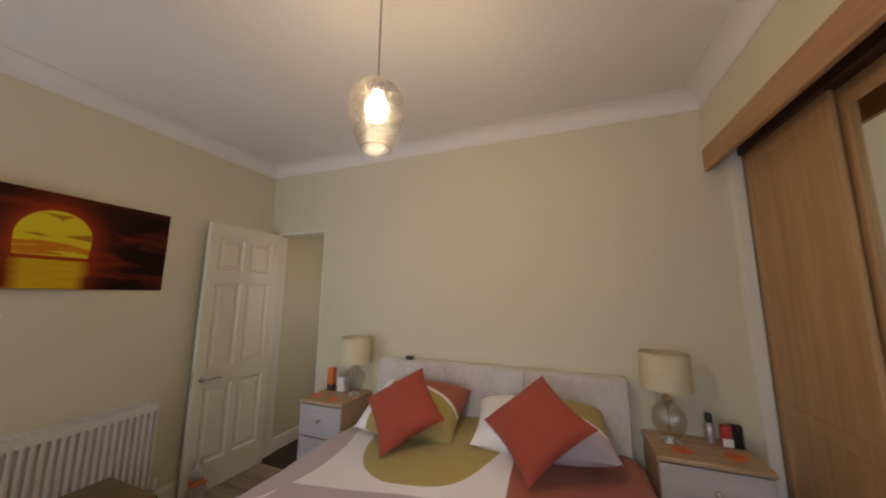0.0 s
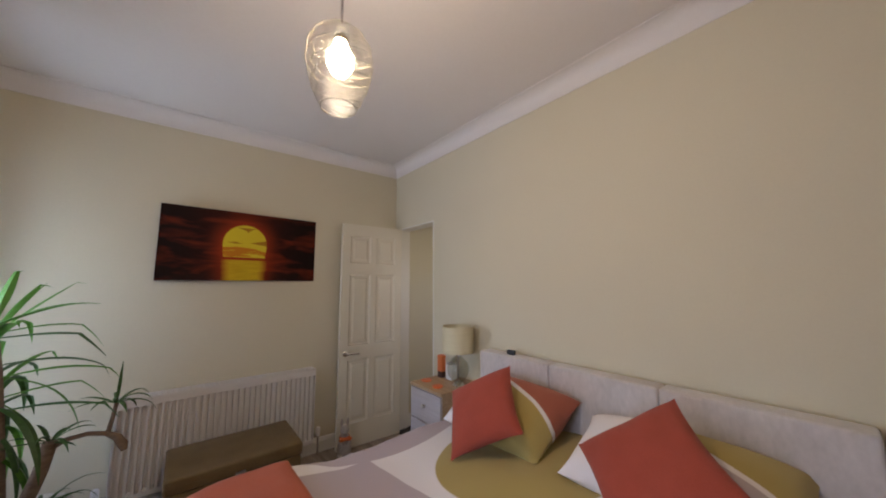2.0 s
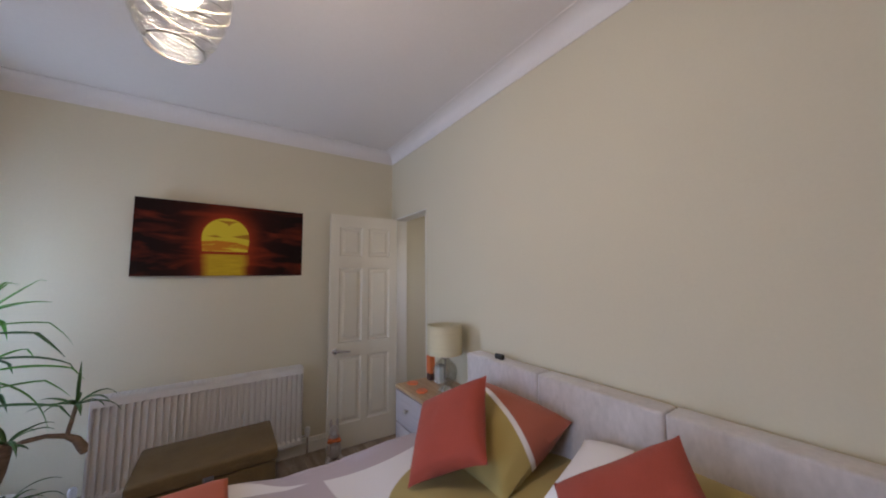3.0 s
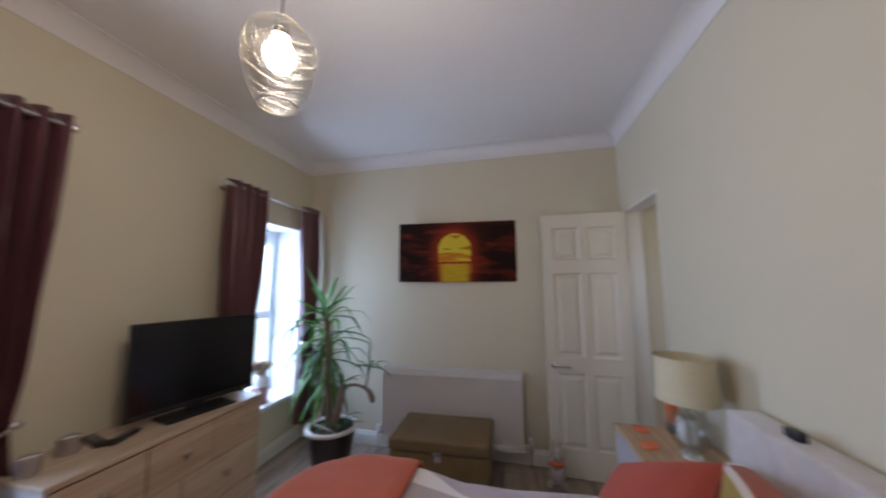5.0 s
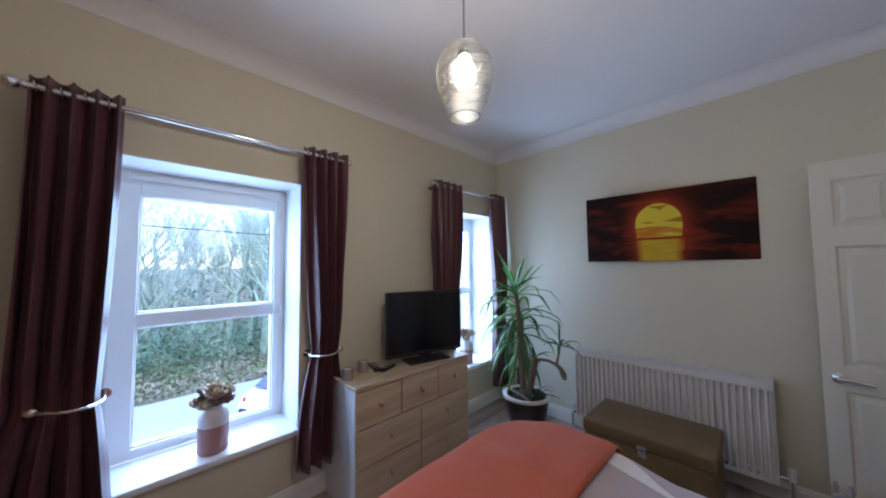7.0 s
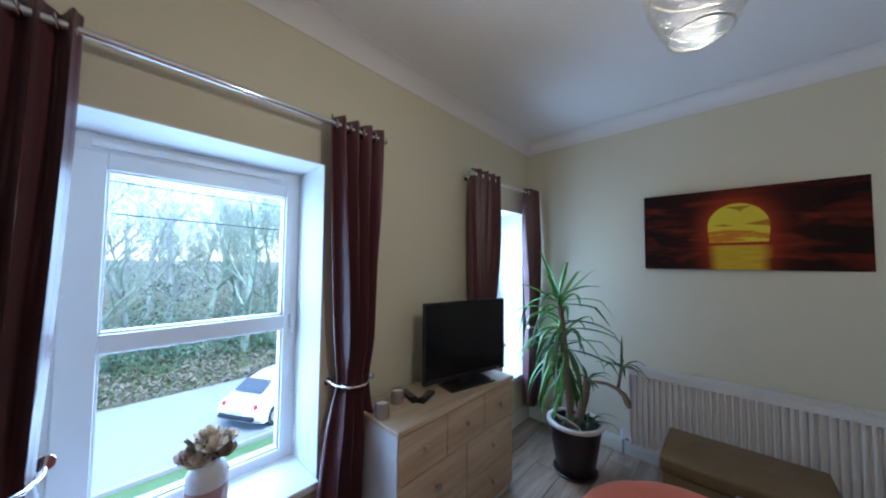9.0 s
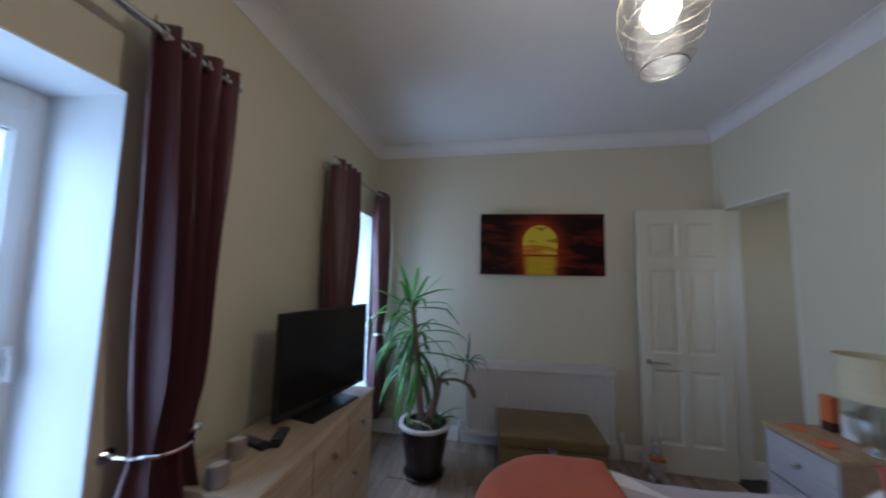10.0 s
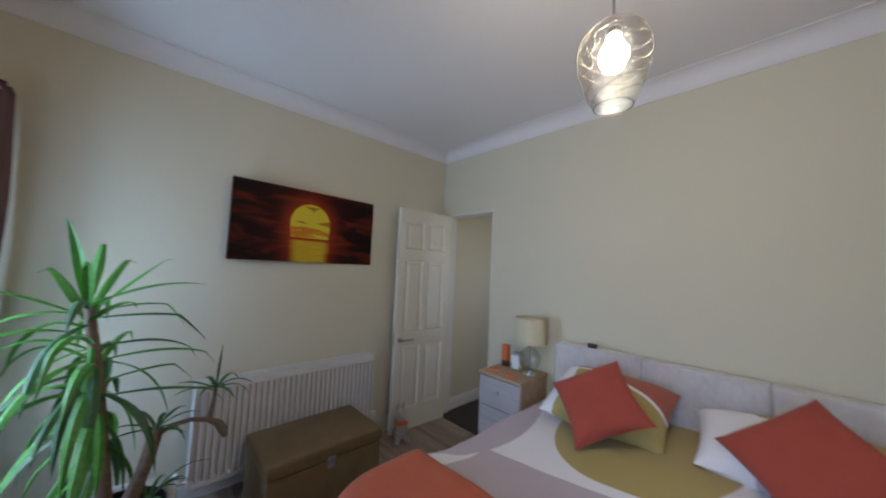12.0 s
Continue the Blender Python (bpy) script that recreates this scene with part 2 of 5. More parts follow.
def glowing(name, colour, strength):
    m, n, l, p = nodes_of(name)
    p.inputs["Base Color"].default_value = (*colour, 1)
    p.inputs["Emission Color"].default_value, p.inputs["Emission Strength"].default_value = (*colour, 1), strength
    return m


def mirror_material():
    m, n, l, p = nodes_of("silvered_mirror")
    p.inputs["Base Color"].default_value, p.inputs["Metallic"].default_value, p.inputs["Roughness"].default_value = (0.86, 0.89, 0.87, 1), 1, 0.01
    return m


M = {}
M["wall"] = material("cream_wall_paint", (0.63, 0.58, 0.44), 0.72, vary=0.025, scale=1.6, bump=0.035, fine=90)
M["ceiling"] = material("matt_white_ceiling_paint", (0.74, 0.71, 0.70), 0.8, vary=0.025, scale=1.2, bump=0.03, fine=70)
M["white"] = material("white_gloss_paint", (0.76, 0.74, 0.68), 0.38, vary=0.02, scale=3, bump=0.015)
M["upvc"] = material("white_upvc", (0.80, 0.82, 0.84), 0.3, vary=0.015, scale=3, bump=0.0)
M["reveal"] = material("white_reveal_paint", (0.78, 0.79, 0.80), 0.6, vary=0.03, scale=2.5, bump=0.03)
M["door"] = material("ivory_door_paint", (0.70, 0.66, 0.55), 0.42, vary=0.02, scale=3, bump=0.02)
M["radiator"] = material("white_radiator_enamel", (0.74, 0.72, 0.70), 0.35, vary=0.02, scale=4, bump=0.0)
M["curtain"] = material("plum_brown_faux_silk", (0.098, 0.033, 0.041), 0.40, vary=0.16, scale=5, stretch=(30, 30, 1), bump=0.08, fine=30, sheen=0.08)
M["chrome"] = material("polished_chrome", (0.78, 0.78, 0.79), 0.12, metal=1.0, vary=0.03, bump=0.0)
M["brass"] = material("satin_nickel", (0.55, 0.50, 0.42), 0.28, metal=1.0, vary=0.05, bump=0.0)
M["black"] = material("black_plastic", (0.012, 0.012, 0.013), 0.35, vary=0.1, bump=0.0)
M["screen"] = material("dark_screen_glass", (0.006, 0.006, 0.008), 0.16, vary=0.05, bump=0.0)
M["oak"] = wood("light_oak_veneer", (0.50, 0.36, 0.22), (0.33, 0.21, 0.11), 0)
M["pine"] = wood("pale_oak_drawer_fronts", (0.60, 0.49, 0.35), (0.42, 0.30, 0.19), 0, 8)
M["oak_up"] = wood("oak_wardrobe_veneer", (0.46, 0.28, 0.135), (0.34, 0.19, 0.085), 2, 14)
M["oak_y"] = wood("oak_pelmet_veneer", (0.44, 0.25, 0.125), (0.31, 0.165, 0.08), 1, 14)
M["grey_oak"] = wood("grey_washed_oak", (0.50, 0.46, 0.46), (0.38, 0.34, 0.34), 0, 8)
M["floor"] = wood("weathered_grey_oak_laminate", (0.40, 0.32, 0.245), (0.19, 0.14, 0.105), 0, 6, 0.42, random_tone=0.2)
M["joint"] = material("dark_floor_joint", (0.05, 0.04, 0.035), 0.8)
M["board"] = material("white_melamine", (0.66, 0.66, 0.66), 0.4, vary=0.03, scale=3, bump=0.0)
M["velvet"] = material("silver_crushed_velvet", (0.54, 0.50, 0.49), 0.55, vary=0.16, scale=9, stretch=(1, 1, 0.5), bump=0.12, fine=60, sheen=0.6)
M["duvet"] = duvet_print()
M["throw"] = material("burnt_orange_fleece", (0.42, 0.090, 0.030), 0.9, vary=0.12, scale=9, bump=0.3, fine=200, sheen=0.1)
M["cushion"] = material("rust_red_cushion_weave", (0.34, 0.058, 0.032), 0.88, vary=0.12, scale=14, bump=0.35, fine=260, sheen=0.08)
M["divan"] = material("pale_divan_fabric", (0.50, 0.46, 0.44), 0.9, vary=0.06, scale=12, bump=0.15, fine=300)
M["suede"] = material("olive_tan_faux_suede", (0.150, 0.096, 0.034), 0.9, vary=0.24, scale=9, bump=0.35, fine=150, sheen=0.06)
M["shade"] = material("ivory_linen_lampshade", (0.60, 0.54, 0.36), 0.85, vary=0.06, scale=8, stretch=(1, 1, 12), bump=0.15, fine=160)
M["clear"] = glass("clear_glass", (0.88, 0.89, 0.85), 0.5, ripple=0.4)
M["amber"] = glass("warm_tinted_pendant_glass", (0.99, 0.975, 0.94), 0.10, ripple=0.5, swirl=0.12)
M["pane"] = glass("window_glass", (0.97, 0.99, 0.985), 0.06)
M["thread"] = material("fused_clear_glass_thread", (0.20, 0.19, 0.15), 0.12, bump=0.0)
M["bulb"] = glowing("lit_bulb", (1.0, 0.80, 0.50), 18)
M["mirror"] = mirror_material()
M["pot"] = material("dark_aubergine_glaze", (0.016, 0.010, 0.013), 0.32, vary=0.2, bump=0.02, coat=0.15)
M["rim"] = material("off_white_glazed_rim", (0.62, 0.58, 0.54), 0.35, vary=0.08, bump=0.03)
M["soil"] = material("dry_potting_soil", (0.06, 0.042, 0.03), 0.95, vary=0.4, scale=40, bump=0.8, fine=90)
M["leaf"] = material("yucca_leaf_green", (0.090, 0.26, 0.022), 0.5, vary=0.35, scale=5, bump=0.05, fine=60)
# Darker copy of the leaf green, with shade put into its colour.
M["leaf_dark"] = material("yucca_leaf_painted_shade", (0.045, 0.115, 0.025), 0.52, vary=0.35, scale=6, bump=0.05, fine=60)
M["bark"] = material("pale_brown_cane_bark", (0.20, 0.14, 0.095), 0.85, vary=0.3, scale=22, stretch=(1, 1, 3), bump=0.5, fine=70)
M["orange"] = material("marbled_orange_agate", (0.62, 0.13, 0.03), 0.3, vary=0.4, scale=40, bump=0.0)
M["orange_box"] = material("orange_card_box", (0.62, 0.16, 0.04), 0.5, vary=0.06)
M["paper_white"] = material("white_glazed_card", (0.70, 0.69, 0.68), 0.45, vary=0.04)
M["red"] = material("red_plastic", (0.45, 0.04, 0.03), 0.4, vary=0.05)
M["blush"] = material("blush_pink_glaze", (0.42, 0.24, 0.22), 0.55, vary=0.06, scale=9, bump=0.05)
M["petal"] = material("dusty_cream_petals", (0.62, 0.51, 0.36), 0.8, vary=0.25, scale=30, bump=0.1)
M["petal_dark"] = material("mauve_brown_petals", (0.36, 0.24, 0.18), 0.8, vary=0.25, scale=30, bump=0.1)
M["sage"] = material("olive_sage_leaves", (0.16, 0.15, 0.06), 0.8, vary=0.25, scale=30)
M["plush"] = material("cream_grey_plush", (0.42, 0.37, 0.33), 0.95, vary=0.25, scale=18, bump=0.5, fine=140, sheen=0.4)
M["scarf"] = material("orange_felt_bow", (0.55, 0.13, 0.03), 0.9, vary=0.1, bump=0.1)
M["dark_brown"] = material("dark_brown_card", (0.05, 0.018, 0.014), 0.5)
M["tin"] = material("silver_grey_candle_tin", (0.42, 0.38, 0.37), 0.35, metal=0.5, vary=0.15, scale=30, bump=0.03)
M["wax"] = material("white_candle_wax", (0.78, 0.76, 0.72), 0.5, vary=0.03)
M["asphalt"] = material("pale_worn_asphalt", (0.30, 0.30, 0.30), 0.85, vary=0.12, scale=0.8, bump=0.1, fine=30)
M["grass"] = material("winter_grass", (0.10, 0.16, 0.05), 0.95, vary=0.3, scale=1.5, bump=0.3, fine=20)
M["woodfloor"] = material("leaf_litter_bank", (0.15, 0.14, 0.08), 0.95, vary=0.35, scale=0.9, bump=0.4, fine=12)
# Twig and ivy colours raised for outdoor brightness; twig_far also paled for haze.
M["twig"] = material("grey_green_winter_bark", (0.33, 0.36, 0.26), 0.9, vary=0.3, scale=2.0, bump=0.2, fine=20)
M["twig_far"] = material("grey_bark_paled_for_haze", (0.42, 0.42, 0.37), 0.9, vary=0.3, scale=2.0, bump=0.2, fine=20)
M["ivy"] = material("dark_ivy_leaves", (0.090, 0.15, 0.080), 0.6, vary=0.4, scale=1.5, bump=0.0)
M["bramble"] = material("dead_bracken", (0.21, 0.18, 0.12), 0.9, vary=0.4, scale=1.5, bump=0.0)
M["car"] = material("white_car_paint", (0.80, 0.80, 0.80), 0.22, vary=0.01, bump=0.0, coat=0.6)
M["tyre"] = material("black_rubber_tyre", (0.02, 0.02, 0.02), 0.85)
M["car_glass"] = material("tinted_car_glass", (0.05, 0.06, 0.07), 0.08, bump=0.0)
M["lens"] = material("red_lamp_lens", (0.45, 0.02, 0.02), 0.2, bump=0.0)
M["plate"] = material("pale_number_plate", (0.66, 0.62, 0.45), 0.4, bump=0.0)


# ---------------------------------------------------------------- building helpers
def thing(name, at, label, category, group="", rz=0.0, kind=""):
    ob = new(name)
    ob.matrix_basis = pose(*at, 0, 0, rz)
    return tagged(ob, label, category, group, kind)


def mesh_of(name, bm, mats, smooth=False):
    bmesh.ops.recalc_face_normals(bm, faces=bm.faces)
    me = bpy.data.meshes.new(name)
    bm.to_mesh(me)
    bm.free()
    for m in mats if isinstance(mats, (list, tuple)) else [mats]:
        me.materials.append(m)
    if smooth:
        for f in me.polygons:
            f.use_smooth = True
        me.set_sharp_from_angle(angle=radians(40))
    return me


def part(name, bm, mats, parent=None, label="", at=None, smooth=False):
    ob = new(name, mesh_of(name, bm, mats, smooth))
    ob.parent = parent
    if at is not None:
        ob.matrix_basis = at
    if label:
        ob["label"] = label
    return ob


def single(name, bm, mats, label, category, group="", at=None, kind="", smooth=False):
    return tagged(part(name, bm, mats, None, "", at, smooth), label, category, group, kind)


def box(bm, x0, x1, y0, y1, z0, z1, bevel=0.0, seg=2, mi=0):
    r = bmesh.ops.create_cube(bm, size=1, matrix=Matrix.LocRotScale(((x0 + x1) / 2, (y0 + y1) / 2, (z0 + z1) / 2), None, (abs(x1 - x0), abs(y1 - y0), abs(z1 - z0))))
    vs = r["verts"]
    faces = {f for v in vs for f in v.link_faces}
    for f in faces:
        f.material_index = mi
    if bevel:
        es = {e for v in vs for e in v.link_edges}
        bmesh.ops.bevel(bm, geom=list(es), offset=bevel, segments=seg, profile=0.5, affect="EDGES")
    return bm


def boxes(*rows, bevel=0.0, seg=2):
    bm = bmesh.new()
    for r in rows:
        box(bm, *r, bevel=bevel, seg=seg)
    return bm


def lathe(profile, seg=28, bm=None, centre=(0, 0, 0), mi=0, squash=1.0):
    """A turned body from (radius, height) pairs; ends close where the radius is nil."""
    bm = bm or bmesh.new()
    rings = []
    for r, z in profile:
        if r < 1e-5:
            rings.append([bm.verts.new((centre[0], centre[1], centre[2] + z))])
        else:
            rings.append([bm.verts.new((centre[0] + r * math.cos(a), centre[1] + squash * r * math.sin(a), centre[2] + z)) for a in (2 * math.pi * k / seg for k in range(seg))])
    for a, b in zip(rings, rings[1:]):
        for k in range(seg):
            k2 = (k + 1) % seg
            vs = [a[k % len(a)], a[k2 % len(a)], b[k2 % len(b)], b[k % len(b)]]
            vs = list(dict.fromkeys(vs))
            if len(vs) > 2:
                bm.faces.new(vs).material_index = mi
    return bm


def tube(points, radii, sides=8, bm=None, caps=True, mi=0):
    """A round rod along points, with a radius for all or one for each."""
    bm = bm or bmesh.new()
    pts = [Vector(p) for p in points]
    rs = radii if isinstance(radii, (list, tuple)) else [radii] * len(pts)
    rings, up = [], Vector((0.12, 0.31, 0.94))
    for k, p in enumerate(pts):
        d = (pts[min(k + 1, len(pts) - 1)] - pts[max(k - 1, 0)]).normalized()
        side = d.cross(up)
        if side.length < 0.05:
            side = d.cross(Vector((1, 0, 0)))
        side.normalize()
        other = d.cross(side)
        rings.append([bm.verts.new(p + rs[k] * (math.cos(a) * side + math.sin(a) * other)) for a in (2 * math.pi * j / sides for j in range(sides))])
    for a, b in zip(rings, rings[1:]):
        for j in range(sides):
            bm.faces.new((a[j], a[(j + 1) % sides], b[(j + 1) % sides], b[j])).material_index = mi
    if caps:
        bm.faces.new(rings[0]).material_index = mi
        bm.faces.new(rings[-1][::-1]).material_index = mi
    return bm


def ball(bm, centre, r, scale=(1, 1, 1), sub=2, mi=0):
    made = bmesh.ops.create_icosphere(bm, subdivisions=sub, radius=r, matrix=Matrix.LocRotScale(centre, None, scale))
    for f in {f for v in made["verts"] for f in v.link_faces}:
        f.material_index = mi
    return bm


def structure(name, bm, mats, label, category, smooth=False):
    return single(name, bm, mats, label, category, kind="structure", smooth=smooth)


# ---------------------------------------------------------------- the room
CEIL, SOUTH, EAST = 2.65, -2.87, 3.455
W1, W2, HEAD, SILL = (2.055, 2.930), (0.045, 0.745), 1.95, 0.445
DOOR_X = (0.10, 0.688)


def west_x(y):
    return 0.03 + 0.035 * y


def prism(bm, outline, z0, z1):
    low = [bm.verts.new((x, y, z0)) for x, y in outline]
    high = [bm.verts.new((x, y, z1)) for x, y in outline]
    for k in range(len(outline)):
        j = (k + 1) % len(outline)
        bm.faces.new((low[k], low[j], high[j], high[k]))
    bm.faces.new(low[::-1])
    bm.faces.new(high)
    return bm


structure("wall_west", prism(bmesh.new(), [(west_x(0), 0), (west_x(SOUTH), SOUTH), (-0.30, SOUTH), (-0.30, 0)], -0.1, CEIL + 0.1), M["wall"], "cream painted plaster wall with the sunset canvas", "wall")
structure("wall_north", boxes((-0.3, DOOR_X[0], 0, 0.12, -0.1, CEIL + 0.1), (DOOR_X[0], DOOR_X[1], 0, 0.12, 1.985, CEIL + 0.1), (DOOR_X[1], 3.75, 0, 0.12, -0.1, CEIL + 0.1)), M["wall"], "cream painted plaster wall behind the bed", "wall")
structure("wall_south", boxes((-0.3, W2[0], SOUTH - 0.48, SOUTH, -0.1, CEIL + 0.1), (W2[1], W1[0], SOUTH - 0.48, SOUTH, -0.1, CEIL + 0.1), (W1[1], 3.75, SOUTH - 0.48, SOUTH, -0.1, CEIL + 0.1), *[(a, b, SOUTH - 0.48, SOUTH, z0, z1) for a, b in (W1, W2) for z0, z1 in ((-0.1, SILL - 0.035), (HEAD, CEIL + 0.1))]), M["wall"], "thick cream plastered wall with two deep window openings", "wall")
structure("wall_east", boxes((EAST, 3.75, SOUTH, 0, 2.29, CEIL + 0.1), (3.72, 3.75, SOUTH, 0, -0.1, 2.29)), M["wall"], "cream wall above the built-in wardrobe", "wall")
structure("ceiling", boxes((-0.3, 3.75, SOUTH - 0.48, 0.12, CEIL, CEIL + 0.1)), M["ceiling"], "matt white plaster ceiling", "ceiling")


def lining(name, span):
    """The painted plaster lining of a deep window opening."""
    a, b = span
    y0 = SOUTH - 0.28
    bm = boxes((a, a + 0.006, y0, SOUTH + 0.002, SILL, HEAD), (b - 0.006, b, y0, SOUTH + 0.002, SILL, HEAD), (a, b, y0, SOUTH + 0.002, HEAD - 0.006, HEAD))
    structure(name, bm, M["reveal"], "white painted deep window reveal", "window reveal")


lining("window_reveal_1", W1)
lining("window_reveal_2", W2)


def cornice(name, a, b, inward, mitre=(1, 1)):
    """A coved plaster cornice along a wall from a to b."""
    d = 0.088
    prof = [(0.0, -d - 0.012), (0.006, -d - 0.012), (0.006, -d)]
    prof += [(0.006 + (d - 0.006) * (1 - math.cos(t)), -d + (d - 0.006) * math.sin(t)) for t in (k * math.pi / 16 for k in range(1, 9))]
    prof += [(d + 0.010, -0.006), (d + 0.010, 0.0), (0.0, 0.0)]
    a, b, n = Vector((*a, CEIL)), Vector((*b, CEIL)), Vector((*inward, 0))
    along = (b - a).normalized()
    bm = bmesh.new()
    ends = []
    for p, s in ((a, mitre[0]), (b, -mitre[1])):
        ends.append([bm.verts.new(p + n * u + along * (s * u) + Vector((0, 0, w - 0.001))) for u, w in prof])
    for k in range(len(prof)):
        j = (k + 1) % len(prof)
        bm.faces.new((ends[0][k], ends[0][j], ends[1][j], ends[1][k]))
    bm.faces.new(ends[0])
    bm.faces.new(ends[1][::-1])
    structure(name, bm, M["ceiling"], "white coved plaster cornice", "cornice", smooth=True)


cornice("cornice_north", (west_x(0), 0), (EAST, 0), (0, -1))
cornice("cornice_west", (west_x(SOUTH), SOUTH), (west_x(0), 0), (1, -0.035))
cornice("cornice_south", (EAST, SOUTH), (west_x(SOUTH), SOUTH), (0, 1))
cornice("cornice_east", (EAST, 0), (EAST, SOUTH), (-1, 0))


def skirting(name, a, b, inward, h=0.115):
    a, b, n = Vector((*a, 0)), Vector((*b, 0)), Vector((*inward, 0))
    prof = [(0, 0), (0.018, 0), (0.018, h - 0.03), (0.013, h - 0.02), (0.010, h - 0.006), (0.004, h), (0, h)]
    bm = bmesh.new()
    ends = [[bm.verts.new(p + n * u + Vector((0, 0, w))) for u, w in prof] for p in (a, b)]
    for k in range(len(prof)):
        j = (k + 1) % len(prof)
        bm.faces.new((ends[0][k], ends[0][j], ends[1][j], ends[1][k]))
    bm.faces.new(ends[0])
    bm.faces.new(ends[1][::-1])
    structure(name, bm, M["white"], "white gloss skirting board", "baseboard")


skirting("baseboard_west", (west_x(SOUTH), SOUTH + 0.02), (west_x(0), -0.002), (1, 0))
skirting("baseboard_south", (west_x(SOUTH) + 0.02, SOUTH), (3.5, SOUTH), (0, 1))
skirting("baseboard_north", (DOOR_X[1] + 0.02, 0), (3.5, 0), (0, -1))

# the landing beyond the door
# The east wall's opening is invented, made for the landing's fill light.
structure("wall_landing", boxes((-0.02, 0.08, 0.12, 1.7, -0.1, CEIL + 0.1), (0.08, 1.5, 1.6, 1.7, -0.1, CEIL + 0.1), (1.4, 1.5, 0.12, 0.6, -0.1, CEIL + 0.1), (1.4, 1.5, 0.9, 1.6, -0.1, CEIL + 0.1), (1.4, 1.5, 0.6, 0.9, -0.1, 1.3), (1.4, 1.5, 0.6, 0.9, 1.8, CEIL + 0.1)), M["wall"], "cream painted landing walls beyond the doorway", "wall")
structure("ceiling_landing", boxes((-0.02, 1.5, 0.12, 1.7, 2.4, 2.5)), M["ceiling"], "white landing ceiling", "ceiling")
structure("floor_landing", boxes((-0.02, 1.5, 0.0, 1.7, -0.1, -0.004)), M["joint"], "dark landing floor", "floor")
skirting("baseboard_landing", (0.08, 0.12), (0.08, 1.6), (1, 0))
structure("door_lining", boxes((DOOR_X[0], DOOR_X[0] + 0.012, -0.004, 0.124, 0, 1.985), (DOOR_X[1] - 0.012, DOOR_X[1], -0.004, 0.124, 0, 1.985), (DOOR_X[0] + 0.012, DOOR_X[1] - 0.012, -0.004, 0.124, 1.973, 1.985)), M["white"], "plain white door lining", "door frame")


def six_panel_door():
    """A moulded six-panel leaf that stands open along the wall, hinged at its local origin, free edge along -y."""
    w, h, t = 0.605, 1.965, 0.036
    d = thing("door_1", (0.150, -0.012, 0.006), "ivory six-panel moulded door standing wide open along the wall", "door", rz=-3.2, kind="structure")
    cols = [(-0.075, -0.275), (-0.33, -0.53)]
    rows = [(0.20, 0.74), (0.86, 1.50), (1.60, 1.86)]
    bm = bmesh.new()
    ys = [0.0] + [c for pair in cols for c in pair] + [-w]
    zs = [0.0] + [r for pair in rows for r in pair] + [h]
    for i in range(len(ys) - 1):
        for j in range(len(zs) - 1):
            if i % 2 == 1 and j % 2 == 1:
                continue
            box(bm, -t / 2, t / 2, ys[i + 1], ys[i], zs[j], zs[j + 1])
    bmesh.ops.remove_doubles(bm, verts=bm.verts, dist=1e-5)
    part("leaf", bm, M["door"], d)
    for c in cols:
        for r in rows:
            p = bmesh.new()
            y0, y1, z0, z1 = min(c), max(c), r[0], r[1]
            for s in (1, -1):
                levels = [(0.0, t / 2), (0.012, t / 2 - 0.010), (0.028, t / 2 - 0.010), (0.046, t / 2 - 0.003)]
                loops = [[p.verts.new((s * x, yy, zz)) for yy, zz in ((y0 + e, z0 + e), (y1 - e, z0 + e), (y1 - e, z1 - e), (y0 + e, z1 - e))] for e, x in levels]
                for a, b in zip(loops, loops[1:]):
                    for k in range(4):
                        p.faces.new((a[k], a[(k + 1) % 4], b[(k + 1) % 4], b[k]))
                p.faces.new(loops[-1])
            part("panel", p, M["door"], d)
    handle = lathe([(0, 0), (0.026, 0), (0.026, 0.006), (0.022, 0.009), (0.011, 0.012), (0.011, 0.03), (0, 0.03)], 20)
    bmesh.ops.transform(handle, matrix=pose(t / 2, -w + 0.055, 0.80, 0, 90, 0), verts=handle.verts)
    tube([(t / 2 + 0.038, -w + 0.05, 0.80), (t / 2 + 0.042, -w + 0.085, 0.803), (t / 2 + 0.042, -w + 0.13, 0.800), (t / 2 + 0.040, -w + 0.168, 0.794)], [0.013, 0.012, 0.010, 0.008], 10, handle)
    part("door_handle", handle, M["chrome"], d, "satin nickel lever handle", smooth=True)
    part("latch_plate", boxes((-0.012, 0.012, -w - 0.0015, -w + 0.001, 0.75, 0.85)), M["brass"], d, "metal latch plate")


six_panel_door()


